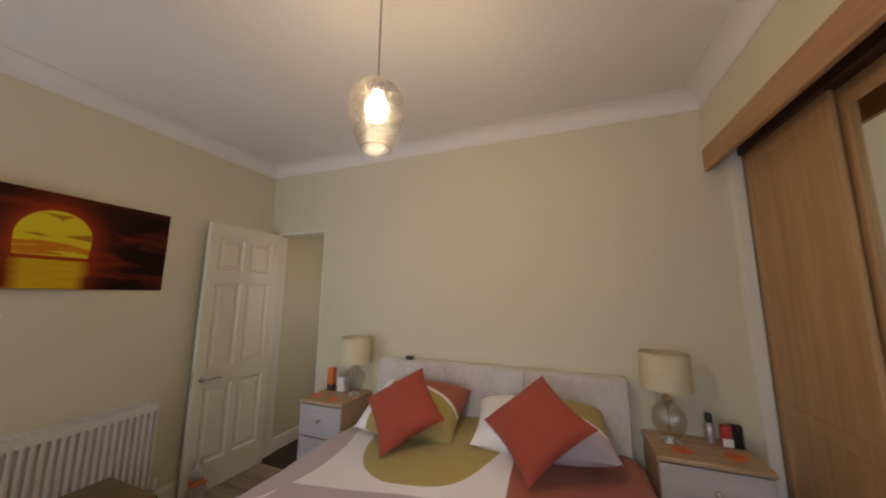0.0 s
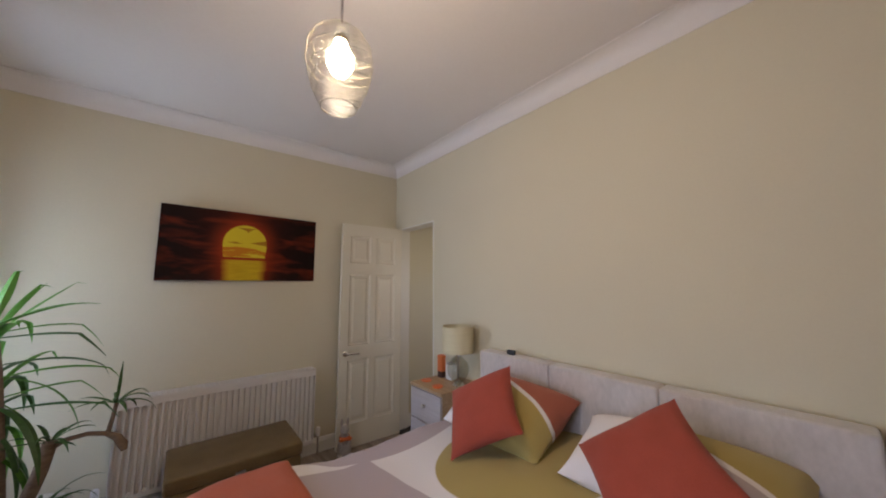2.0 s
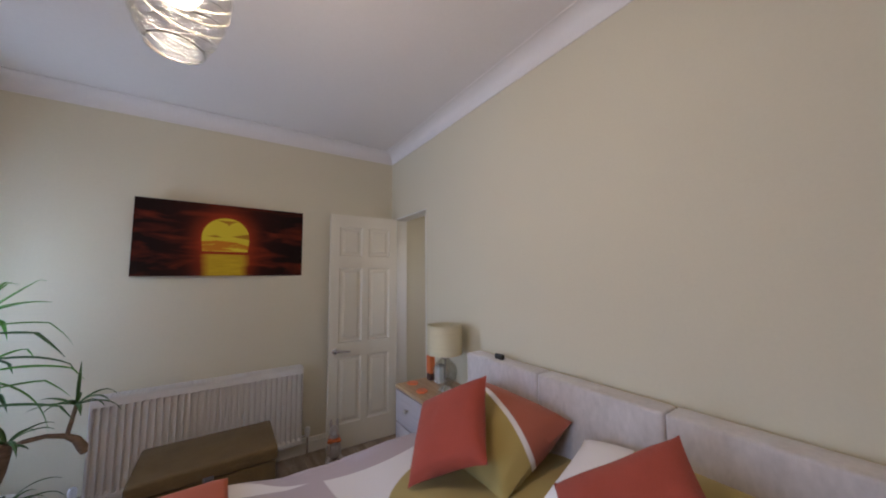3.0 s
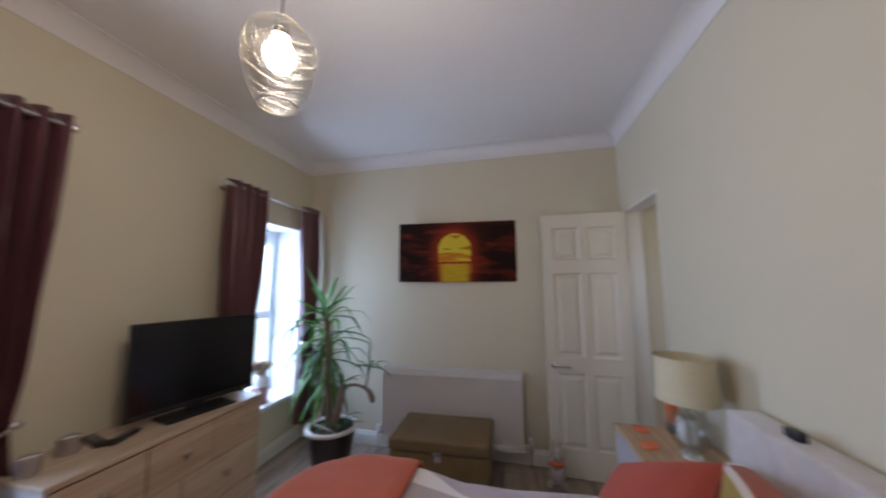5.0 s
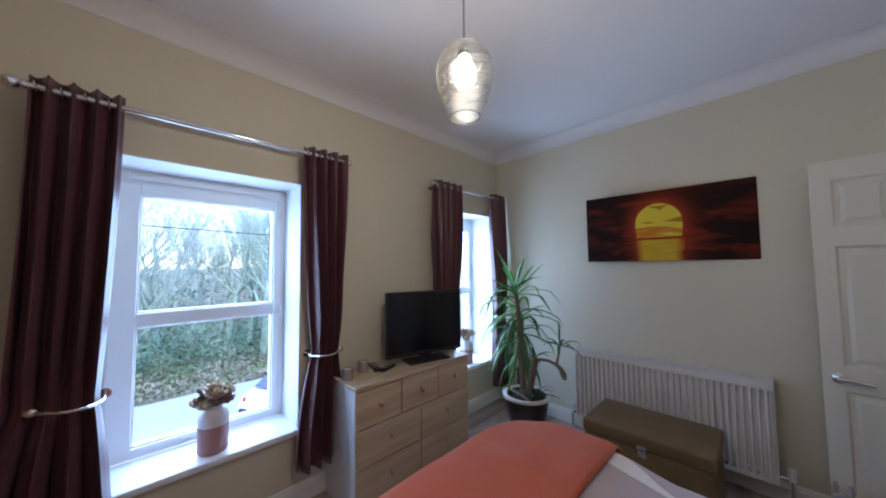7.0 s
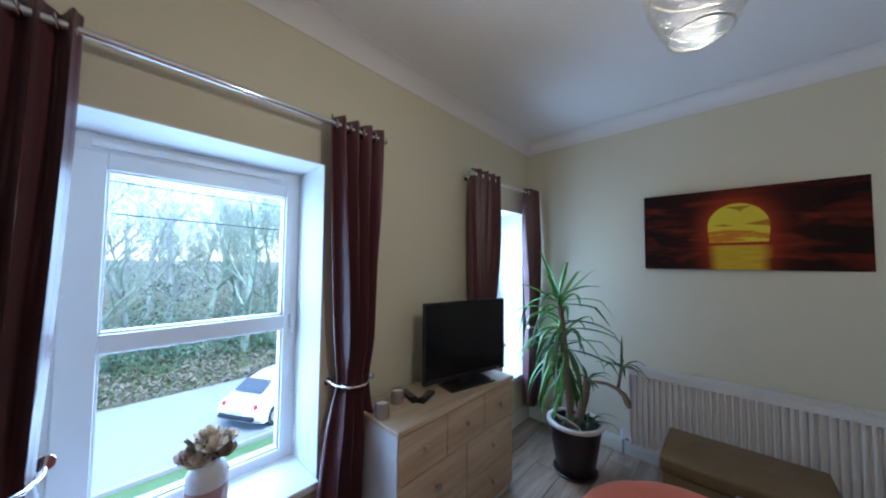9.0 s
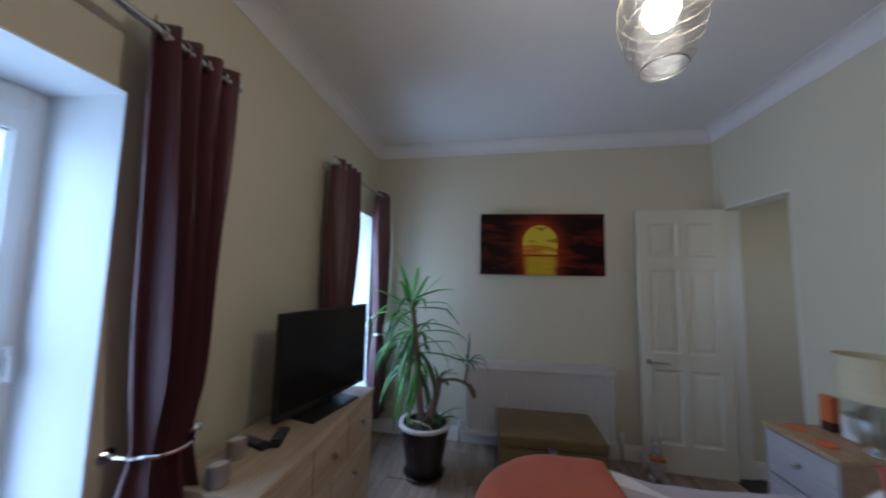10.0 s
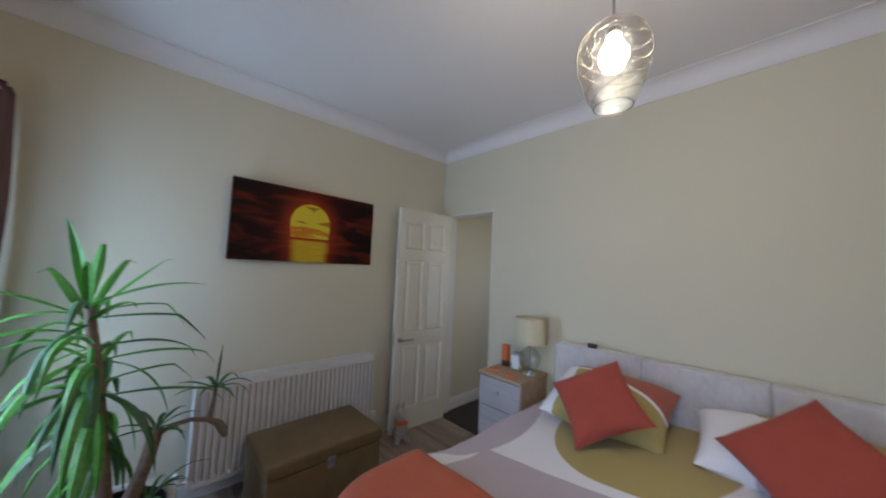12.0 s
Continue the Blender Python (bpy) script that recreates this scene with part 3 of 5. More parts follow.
# ---------------------------------------------------------------- windows
def window(name, span, east):
    """A framed window; east is the width of its eastern jamb and sash together."""
    a, b = span
    y0, y1 = SOUTH - 0.36, SOUTH - 0.28
    w = thing(name, (a, y0, SILL), "white plastic framed window with a crossbar and two clear panes", "window", kind="structure")
    W, H, D = b - a, HEAD - SILL, y1 - y0
    part("window_frame", boxes((0, 0.045, 0, D, 0, H), (W - 0.045, W, 0, D, 0, H), (0.045, W - 0.045, 0, D, 0, 0.035), (0.045, W - 0.045, 0, D, H - 0.075, H), bevel=0.004), M["upvc"], w)
    part("sash", boxes((0.045, 0.075, 0.012, D + 0.012, 0.035, H - 0.075), (W - east, W - 0.045, 0.012, D + 0.012, 0.035, H - 0.075), (0.075, W - east, 0.012, D + 0.012, H - 0.14, H - 0.075), (0.075, W - east, 0.012, D + 0.012, 0.035, 0.055), (0.075, W - east, 0.008, D + 0.018, 0.67, 0.742), bevel=0.005), M["upvc"], w)
    for z0, z1 in ((0.055, 0.67), (0.742, H - 0.14)):
        pane = part("pane", boxes((0.075, W - east, 0.03, 0.036, z0, z1)), M["pane"], w)
        pane.visible_shadow = False
        part("bead", boxes((0.075, 0.083, 0.036, 0.075, z0, z1), (W - east - 0.008, W - east, 0.036, 0.075, z0, z1), (0.083, W - east - 0.008, 0.036, 0.075, z0, z0 + 0.008), (0.083, W - east - 0.008, 0.036, 0.075, z1 - 0.008, z1), bevel=0.002, seg=1), M["upvc"], w)
    hb = boxes((0.026, 0.044, D + 0.012, D + 0.028, 0.665, 0.745), (0.030, 0.042, D + 0.028, D + 0.042, 0.65, 0.72), bevel=0.004)
    part("window_handle", hb, M["upvc"], w, "small white espagnolette handle")
    part("trickle_vent", boxes((0.10, W - 0.10, D, D + 0.016, H - 0.06, H - 0.03), bevel=0.004), M["upvc"], w)
    hinge = boxes((W - 0.044, W - 0.030, D + 0.002, D + 0.02, 0.08, 0.15), bevel=0.003)
    part("hinge", hinge, M["upvc"], w)
    part("window_sill", boxes((-0.0, W, D, 0.36 + 0.03, -0.035, 0.0), bevel=0.008), M["upvc"], w, "deep white window board")


window("window_1", W1, 0.145)
window("window_2", W2, 0.06)


POLE_Z = 2.117


def pole(x0, x1):
    p = thing("curtain_pole", ((x0 + x1) / 2, SOUTH + 0.115, POLE_Z), "polished chrome curtain pole with round finials", "curtain pole", "curtain poles")
    h = (x1 - x0) / 2
    part("rod", tube([(-h, 0, 0), (h, 0, 0)], 0.0135, 14), M["chrome"], p, smooth=True)
    for s in (-1, 1):
        f = lathe([(0, 0), (0.016, 0), (0.018, 0.008), (0.013, 0.013), (0.021, 0.020), (0.027, 0.033), (0.027, 0.042), (0.020, 0.055), (0, 0.060)], 18)
        bmesh.ops.transform(f, matrix=pose(s * (h - 0.02), 0, 0, 0, 90 * s, 0), verts=f.verts)
        part("finial", f, M["chrome"], p, smooth=True)
        b = tube([(s * (h - 0.06), 0, -0.002), (s * (h - 0.06), -0.09, -0.002)], 0.007, 8)
        tube([(s * (h - 0.06), -0.113, -0.002), (s * (h - 0.06), -0.105, -0.002)], 0.022, 14, b)
        part("bracket", b, M["chrome"], p, smooth=True)


pole(1.815, 3.13)
pole(-0.03, 1.005)


def curtain(top, tie, hem, z_tie, z_hem, folds, seed, label):
    """An eyelet curtain on the pole, gathered at its tie; top, tie and hem are spans along the wall."""
    rnd = random.Random(seed)
    c = thing("curtain", ((top[0] + top[1]) / 2, SOUTH + 0.115, z_hem), label, "curtain", "curtains")
    x0 = (top[0] + top[1]) / 2
    ztop = POLE_Z + 0.045
    nu, nv = folds * 14, 46
    phase = [rnd.uniform(-0.5, 0.5) for _ in range(folds + 2)]
    bm, grid = bmesh.new(), []
    for j in range(nv + 1):
        v = j / nv
        z = ztop + (z_hem - ztop) * v
        if z > z_tie:
            k = (ztop - z) / (ztop - z_tie)
            e = k ** 1.8
            lo, hi = top[0] + (tie[0] - top[0]) * e, top[1] + (tie[1] - top[1]) * e
        else:
            k = (z_tie - z) / (z_tie - z_hem)
            e = math.sin(k * math.pi / 2) ** 0.8
            lo, hi = tie[0] + (hem[0] - tie[0]) * e, tie[1] + (hem[1] - tie[1]) * e
        near_tie = math.exp(-((z - z_tie) / 0.14) ** 2)
        deep = (0.042 if z > z_tie else 0.05) * (1 - 0.5 * near_tie)
        row = []
        for i in range(nu + 1):
            u = i / nu
            drift = phase[int(u * folds)] * v * 0.9
            wave = math.sin(2 * math.pi * (u * folds) + drift) + 0.25 * math.sin(2 * math.pi * u * folds * 2.1 + 3 * v + seed)
            y = deep * wave + 0.006 * math.sin(9 * v + 5 * u + seed) - (0.012 * near_tie) 
            x = lo + (hi - lo) * (u + 0.010 * math.sin(2 * math.pi * u * folds * 2))
            row.append(bm.verts.new((x - x0, y * min(1.0, 0.75 + v), z - z_hem - 0.012 * abs(math.sin(math.pi * u * folds)) * (v > 0.97))))
        grid.append(row)
    for j in range(nv):
        for i in range(nu):
            bm.faces.new((grid[j][i], grid[j][i + 1], grid[j + 1][i + 1], grid[j + 1][i]))
    cloth = part("cloth", bm, M["curtain"], c, smooth=True)
    thick = cloth.modifiers.new("thick", "SOLIDIFY")
    thick.thickness = 0.003
    for k in range(2 * folds):
        x = top[0] + (top[1] - top[0]) * (k + 0.5) / (2 * folds) - x0
        ring = bmesh.new()
        pts = [(x + 0.004 * math.sin(t), 0.021 * math.cos(t), POLE_Z - z_hem + 0.021 * math.sin(t)) for t in (2 * math.pi * q / 16 for q in range(17))]
        tube(pts, 0.0042, 6, ring, caps=False)
        part("eyelet", ring, M["chrome"], c, smooth=True)
    return c


Z_TIE = 0.885
curtain((2.850, 3.105), (2.885, 3.125), (2.83, 3.24), Z_TIE, 0.17, 4, 3, "plum brown faux silk eyelet curtain held back beside the window")
curtain((1.800, 2.085), (1.855, 2.010), (1.84, 2.10), Z_TIE, 0.25, 4, 7, "plum brown faux silk eyelet curtain beside the drawers")
curtain((0.660, 1.000), (0.785, 0.985), (0.76, 1.00), Z_TIE, 0.22, 4, 11, "plum brown faux silk eyelet curtain behind the television")
curtain((-0.02, 0.185), (-0.025, 0.125), (-0.04, 0.16), Z_TIE, 0.20, 3, 5, "plum brown faux silk eyelet curtain in the room corner")


def holdback(x0, x1, knob):
    h = thing("curtain_holdback", ((x0 + x1) / 2, SOUTH, Z_TIE), "curved chrome curtain holdback with a ball end", "curtain holdback", "curtain holdbacks")
    a, b = (x0, x1) if knob > 0 else (x1, x0)
    c = (x0 + x1) / 2
    arc = [(a - c, 0.0, 0.0), (a - c, 0.09, 0.0)]
    arc += [(a - c + (b - a) * k / 8, 0.09 + 0.095 * math.sin(math.pi * (0.15 + 0.75 * k / 8)), 0.012 * k / 8) for k in range(1, 9)]
    part("arm", tube(arc, 0.0065, 8), M["chrome"], h, smooth=True)
    e = arc[-1]
    part("ball_end", ball(bmesh.new(), e, 0.019, (1.25, 1, 1)), M["chrome"], h, smooth=True)
    part("wall_plate", tube([(a - c, 0.002, 0), (a - c, 0.01, 0)], 0.022, 16), M["chrome"], h, smooth=True)


holdback(2.875, 3.055, 1)
holdback(1.85, 2.015, -1)
holdback(0.77, 0.99, -1)
holdback(-0.045, 0.14, 1)


# ---------------------------------------------------------------- wardrobe
def wardrobe():
    w = thing("fitted_wardrobe", (3.607, -1.43, 0.0), "fitted oak wardrobe with sliding doors, one of them mirrored", "wardrobe")
    L = 1.42
    part("pelmet", boxes((-0.165, -0.143, -L, L + 0.012, 2.155, 2.292), bevel=0.003), M["oak_y"], w, "oak pelmet board over the sliding doors")
    part("pelmet_soffit", boxes((-0.143, 0.09, -L, L + 0.012, 2.262, 2.287)), M["oak_y"], w)
    part("track", boxes((-0.02, 0.07, -L, L, 2.215, 2.262), bevel=0.003), M["dark_brown"], w, "dark top track")
    part("side_post", boxes((-0.06, -0.005, L - 0.03, L + 0.012, 0.0, 2.262), bevel=0.003), M["white"], w, "white painted end post")
    part("floor_track", boxes((-0.01, 0.07, -L, L, 0.0, 0.018), bevel=0.003), M["brass"], w)

    def sliding(y0, y1, x, middle):
        door = part("sliding_door", boxes((x, x + 0.022, y0, y0 + 0.055, 0.018, 2.215), (x, x + 0.022, y1 - 0.055, y1, 0.018, 2.215), (x, x + 0.022, y0 + 0.055, y1 - 0.055, 0.018, 0.10), (x, x + 0.022, y0 + 0.055, y1 - 0.055, 2.13, 2.215), *([(x, x + 0.022, y0 + 0.055, y1 - 0.055, 0.86, 0.93)] if middle is not M["mirror"] else []), bevel=0.003), M["oak_up"], w)
        for z0, z1 in (((0.10, 0.86), (0.93, 2.13)) if middle is not M["mirror"] else ((0.10, 2.13),)):
            part("door_panel", boxes((x + 0.006, x + 0.014, y0 + 0.055, y1 - 0.055, z0, z1)), middle, door, "tall mirror panel" if middle is M["mirror"] else "")

    sliding(L - 0.63, L - 0.03, 0.0, M["oak_up"])
    sliding(L - 1.50, L - 0.595, 0.034, M["mirror"])
    sliding(-L + 0.02, L - 1.46, 0.0, M["oak_up"])


wardrobe()


# ---------------------------------------------------------------- bed
BED_X, TOP = 2.13, 0.580


ROUND = 0.24


def quilt(bm, s0, s1, t0, t1, lift, ns, nt, half, foot, drop, seed, crease=0.006, hump=0.0):
    """A soft sheet laid over the mattress: s runs across, t runs from the headboard to the foot; it falls over the edges."""
    r = 0.11

    def bend(q, edge):
        over = q - edge
        if over <= 0:
            return q, 0.0
        a = over / r
        if a < math.pi / 2:
            return edge + r * math.sin(a), r * (1 - math.cos(a))
        return edge + r + 0.02 * min(1, (over - r * 1.57) / 0.2), r + (over - r * math.pi / 2)

    rows = []
    for j in range(nt + 1):
        t = t0 + (t1 - t0) * j / nt
        row = []
        for i in range(ns + 1):
            s = s0 + (s1 - s0) * i / ns
            x, dx = bend(abs(s), half)
            y, dy = bend(t, foot)
            qx, qy = abs(s) - half + ROUND, t - foot + ROUND
            if qx > 0 and qy > 0:
                d = math.hypot(qx, qy)
                reach, down = bend(d, ROUND)
                x, y = half - ROUND + reach * qx / d, foot - ROUND + reach * qy / d
                dx, dy = down * qx / d, down * qy / d
                fall = min(down, drop)
            else:
                fall = min(dx + dy, drop)
            hang = 1 if fall > 0.1 else 0
            wob = noise.noise((s * 2.2 + seed, t * 2.2, 0.3)) * 0.016 + noise.noise((s * 7 + seed, t * 6, 1.7)) * crease
            soft = 0.012 * math.cos(math.pi * s / half / 1.6) if abs(s) < half else 0
            bunch = hump * math.exp(-((t - 1.58) / 0.13) ** 2) * (0.75 + 0.5 * noise.noise((s * 2.5, 4.0, seed)))
            loft = 0.060 * max(0.0, 1 - (abs(s) / 0.62) ** 2) * min(1.0, max(0.0, (1.0 - t) / 0.35))
            loft += 0.045 * min(1.0, max(0.0, (0.35 - s) / 0.4)) * min(1.0, max(0.0, (t - 1.1) / 0.25))
            z = TOP + lift + wob + soft + bunch + loft - fall
            ripple = hang * 0.012 * math.sin((t if dx > dy else s) * 17 + seed)
            px = math.copysign(x + lift + (ripple if dx > dy else 0), s)
            row.append(bm.verts.new((px, -(y + (lift if dy else 0) + (ripple if dy >= dx and dy else 0)) + 1.0, z)))
        rows.append(row)
    for j in range(nt):
        for i in range(ns):
            bm.faces.new((rows[j][i], rows[j][i + 1], rows[j + 1][i + 1], rows[j + 1][i]))
    return bm


def bed():
    b = thing("double_bed", (BED_X, -1.0, 0.0), "double divan bed with a silver velvet three-panel headboard", "bed")
    part("base", boxes((-0.74, 0.74, -0.76, 0.90, 0.05, 0.30), bevel=0.02), M["divan"], b)
    part("mattress", boxes((-0.75, 0.75, -0.76, 0.90, 0.302, 0.54), bevel=0.05, seg=4), M["paper_white"], b)
    for k in range(3):
        x0 = -0.78 + 0.52 * k
        p = bmesh.new()
        box(p, x0 + 0.001, x0 + (0.560 if k == 2 else 0.519), 0.875, 0.985, 0.28, 0.966, 0.012, 3)
        part("headboard_panel", p, M["velvet"], b, smooth=True)
    part("headboard_back", boxes((-0.782, 0.822, 0.985, 0.997, 0.25, 0.955)), M["suede"], b)
    for x in (-0.66, 0.66):
        for y in (-0.68, 0.8):
            part("foot", lathe([(0, 0), (0.025, 0), (0.03, 0.05), (0, 0.05)], 12, centre=(x, y, 0)), M["black"], b)


bed()
duvet = single("duvet", quilt(bmesh.new(), -1.14, 1.14, 0.12, 2.02, 0.0, 92, 84, 0.765, 1.71, 0.30, 2.0), M["duvet"], "duvet printed in lilac, white, mustard and terracotta shapes", "duvet", at=pose(BED_X, -1.0, 0), smooth=True)
puff = duvet.modifiers.new("thick", "SOLIDIFY")
puff.thickness, puff.offset = 0.014, 0.0
throw = single("throw_blanket", quilt(bmesh.new(), -1.10, 1.10, 1.30, 2.04, 0.020, 84, 44, 0.765, 1.71, 0.28, 2.0, 0.007, 0.010), M["throw"], "burnt orange fleece throw folded over the foot of the bed", "blanket", at=pose(BED_X, -1.0, 0), smooth=True)
nap = throw.modifiers.new("thick", "SOLIDIFY")
nap.thickness, nap.offset = 0.012, 0.0


def stuffed(w, h, t, pinch, seed, n=26):
    """A stuffed square with soft sides and pulled-out corners, lying in x and y."""
    bm = bmesh.new()
    sheets = []
    for s in (1, -1):
        rows = []
        for j in range(n + 1):
            row = []
            for i in range(n + 1):
                u, v = 2 * i / n - 1, 2 * j / n - 1
                sag = 1 - pinch * (1 - v * v) * abs(u) ** 3
                sag2 = 1 - pinch * (1 - u * u) * abs(v) ** 3
                body = max(0.0, (1 - abs(u) ** 2.6) * (1 - abs(v) ** 2.6)) ** 0.55
                lump = 1 + 0.14 * noise.noise((u * 1.6 + seed, v * 1.6, s))
                row.append(bm.verts.new((u * w / 2 * sag, v * h / 2 * sag2, s * (t / 2 * body * lump + 0.002))))
            rows.append(row)
        for j in range(n):
            for i in range(n):
                bm.faces.new((rows[j][i], rows[j][i + 1], rows[j + 1][i + 1], rows[j + 1][i]))
        sheets.append(rows)
    bmesh.ops.remove_doubles(bm, verts=bm.verts, dist=0.0045)
    return bm


def framed(centre, across, up, turn=0.0):
    """A pose whose x runs across and whose y runs up, turned in its own plane."""
    e1 = Vector(across).normalized()
    e2 = Vector(up)
    e2 = (e2 - e2.dot(e1) * e1).normalized()
    e3 = e1.cross(e2)
    m = Matrix((e1, e2, e3)).transposed().to_4x4()
    return Matrix.Translation(centre) @ m @ pose(0, 0, 0, 0, 0, turn)


single("scatter_cushion", stuffed(0.360, 0.360, 0.13, 0.10, 1), M["cushion"], "rust red square cushion propped on its corner", "cushion", "scatter cushions", framed((1.795, -0.570, 0.818), (0.993, -0.104, -0.064), (0.119, 0.690, 0.710), 45), smooth=True)
single("scatter_cushion", stuffed(0.385, 0.385, 0.13, 0.10, 4), M["cushion"], "rust red square cushion propped on its corner", "cushion", "scatter cushions", framed((2.487, -0.545, 0.828), (0.965, -0.20, 0.12), (0.09, 0.74, 0.65), 45), smooth=True)
single("pillow", stuffed(0.60, 0.43, 0.25, 0.06, 9), pillow_print("pillowcase_white_mustard_rust", MUSTARD, TERRACOTTA, 0.06, 0.28, -0.17), "plump pillow in a white, mustard and terracotta case", "pillow", "pillows", framed((1.760, -0.338, 0.745), (1, 0, 0), (0, 0.38, 0.15)), smooth=True)
single("pillow", stuffed(0.70, 0.40, 0.23, 0.06, 14), pillow_print("pillowcase_lilac_white_mustard", LILAC, MUSTARD, 0.03, 0.35, -0.12), "plump pillow in a white, mustard and lilac case", "pillow", "pillows", framed((2.490, -0.318, 0.735), (0.985, 0.10, -0.01), (0, 0.38, 0.10)), smooth=True)
single("small_remote", boxes((-0.028, 0.028, -0.012, 0.012, 0, 0.028), bevel=0.004), M["black"], "small black remote control clipped on the headboard", "remote", at=pose(1.580, -0.075, 0.966), smooth=True)


# ---------------------------------------------------------------- bedside cabinets and lamps
def bedside(x0, x1, depth, h, label):
    c = thing("bedside_cabinet", ((x0 + x1) / 2, -depth / 2 - 0.01, 0.0), label, "bedside cabinet", "bedside cabinets")
    w = (x1 - x0) / 2
    d = depth / 2
    part("carcass", boxes((-w + 0.008, -w + 0.026, -d + 0.02, d, 0, h - 0.022), (w - 0.026, w - 0.008, -d + 0.02, d, 0, h - 0.022), (-w + 0.026, w - 0.026, d - 0.012, d, 0.03, h - 0.022), (-w + 0.026, w - 0.026, -d + 0.04, d - 0.012, 0.03, 0.05)), M["oak"], c)
    part("top", boxes((-w, w, -d, d, h - 0.022, h), bevel=0.004), M["oak"], c)
    part("plinth", boxes((-w + 0.026, w - 0.026, -d + 0.035, -d + 0.05, 0, 0.05)), M["oak"], c)
    n = 3
    dh = (h - 0.022 - 0.055) / n
    for k in range(n):
        z0 = 0.053 + dh * k
        dr = part("drawer", boxes((-w + 0.010, w - 0.010, -d + 0.001, -d + 0.019, z0 + 0.004, z0 + dh - 0.004), bevel=0.003), M["grey_oak"], c, "grey-washed drawer front")
        kb = lathe([(0, 0), (0.006, 0), (0.006, 0.010), (0.013, 0.016), (0.014, 0.022), (0.009, 0.027), (0, 0.028)], 16)
        bmesh.ops.transform(kb, matrix=pose(0, -d + 0.001, z0 + dh * 0.55, 90, 0, 0), verts=kb.verts)
        part("knob", kb, M["brass"], dr, "round metal knob", smooth=True)


bedside(0.878, 1.24, 0.36, 0.703, "oak bedside cabinet with grey-washed drawers beside the doorway")
bedside(3.012, 3.450, 0.325, 0.692, "oak bedside cabinet with grey-washed drawers beside the wardrobe")


def table_lamp(at, r, top, label):
    l = thing("table_lamp", at, label, "table lamp", "bedside lamps")
    h = top - at[2]
    s0, s1 = h - 0.178, h
    part("foot", lathe([(0, 0), (0.042, 0), (0.044, 0.006), (0.036, 0.014), (0.026, 0.024), (0, 0.024)], 24), M["chrome"], l, "chrome foot", smooth=True)
    part("glass_body", lathe([(0.024, 0.024), (0.045, 0.038), (0.071, 0.075), (0.078, 0.115), (0.071, 0.152), (0.045, 0.182), (0.028, 0.195), (0.024, 0.205)], 32), M["clear"], l, "clear glass jar body", smooth=True)
    part("stem", tube([(0, 0, 0.02), (0, 0, s0 + 0.09)], 0.006, 10), M["chrome"], l, smooth=True)
    part("collar", lathe([(0, 0.203), (0.026, 0.203), (0.026, 0.216), (0.014, 0.222), (0.014, 0.25), (0, 0.25)], 20), M["chrome"], l, smooth=True)
    part("shade", lathe([(r, s0), (r * 0.985, s1), (r * 0.985 - 0.002, s1), (r - 0.002, s0), (r, s0)], 40), M["shade"], l, "ivory linen drum shade", smooth=True)
    trim = lathe([(r + 0.001, s0 - 0.001), (r + 0.001, s0 + 0.006)], 40)
    part("shade_trim", trim, M["shade"], l)
    part("shade_trim", lathe([(r * 0.985 + 0.001, s1 - 0.006), (r * 0.985 + 0.001, s1 + 0.001)], 40), M["shade"], l)
    spider = bmesh.new()
    for a in (0, 2.09, 4.19):
        tube([(0, 0, s0 + 0.10), (r * 0.98 * math.cos(a), r * 0.98 * math.sin(a), s1 - 0.012)], 0.0018, 5, spider)
    part("shade_carrier", spider, M["chrome"], l)
    part("lamp_bulb", lathe([(0, s0 + 0.06), (0.014, s0 + 0.062), (0.028, s0 + 0.11), (0.020, s0 + 0.14), (0, s0 + 0.15)], 14), M["paper_white"], l, "unlit white bulb", smooth=True)


table_lamp((1.178, -0.165, 0.703), 0.112, 1.112, "unlit glass lamp with ivory drum shade near the doorway")
table_lamp((3.118, -0.150, 0.692), 0.114, 1.135, "unlit glass lamp with ivory drum shade near the wardrobe")


def coaster(x, y, z, turn):
    bm = lathe([(0, 0), (0.040, 0), (0.044, 0.004), (0.040, 0.008), (0, 0.008)], 24, squash=0.85)
    single("coaster", bm, M["orange"], "marbled orange oval coaster lying on the cabinet", "coaster", "orange coasters", pose(x, y, z, 0, 0, turn), smooth=True)


for x, y, z, a in ((0.943, -0.27, 0.703, 10), (1.108, -0.295, 0.703, -20), (3.140, -0.235, 0.692, 15), (3.350, -0.225, 0.692, -12)):
    coaster(x, y, z, a)

card = thing("fragrance_box", (0.943, -0.125, 0.703), "tall orange card box with a dark base", "box")
part("sleeve", boxes((-0.026, 0.026, -0.02, 0.02, 0.045, 0.165), bevel=0.002), M["orange_box"], card)
part("base", boxes((-0.025, 0.025, -0.019, 0.019, 0.0, 0.045), bevel=0.002), M["dark_brown"], card, "dark brown base")
jar = thing("reed_diffuser", (1.035, -0.105, 0.703), "white boxed diffuser with a pale lid", "diffuser")
part("body", boxes((-0.033, 0.033, -0.03, 0.03, 0, 0.105), bevel=0.006), M["paper_white"], jar)
part("lid", boxes((-0.028, 0.028, -0.025, 0.025, 0.105, 0.122), bevel=0.004), M["tin"], jar, "silver lid")
can = thing("spray_bottle", (3.310, -0.075, 0.692), "small dark-capped clear spray bottle", "bottle")
part("body", lathe([(0, 0), (0.019, 0), (0.021, 0.01), (0.021, 0.085), (0.012, 0.098), (0, 0.098)], 20), M["tin"], can, smooth=True)
part("cap", lathe([(0, 0.098), (0.015, 0.098), (0.015, 0.135), (0.012, 0.14), (0, 0.14)], 20), M["black"], can, "black cap", smooth=True)
tubb = thing("lotion_bottle", (3.362, -0.115, 0.692), "red bottle with a white lower label", "bottle")
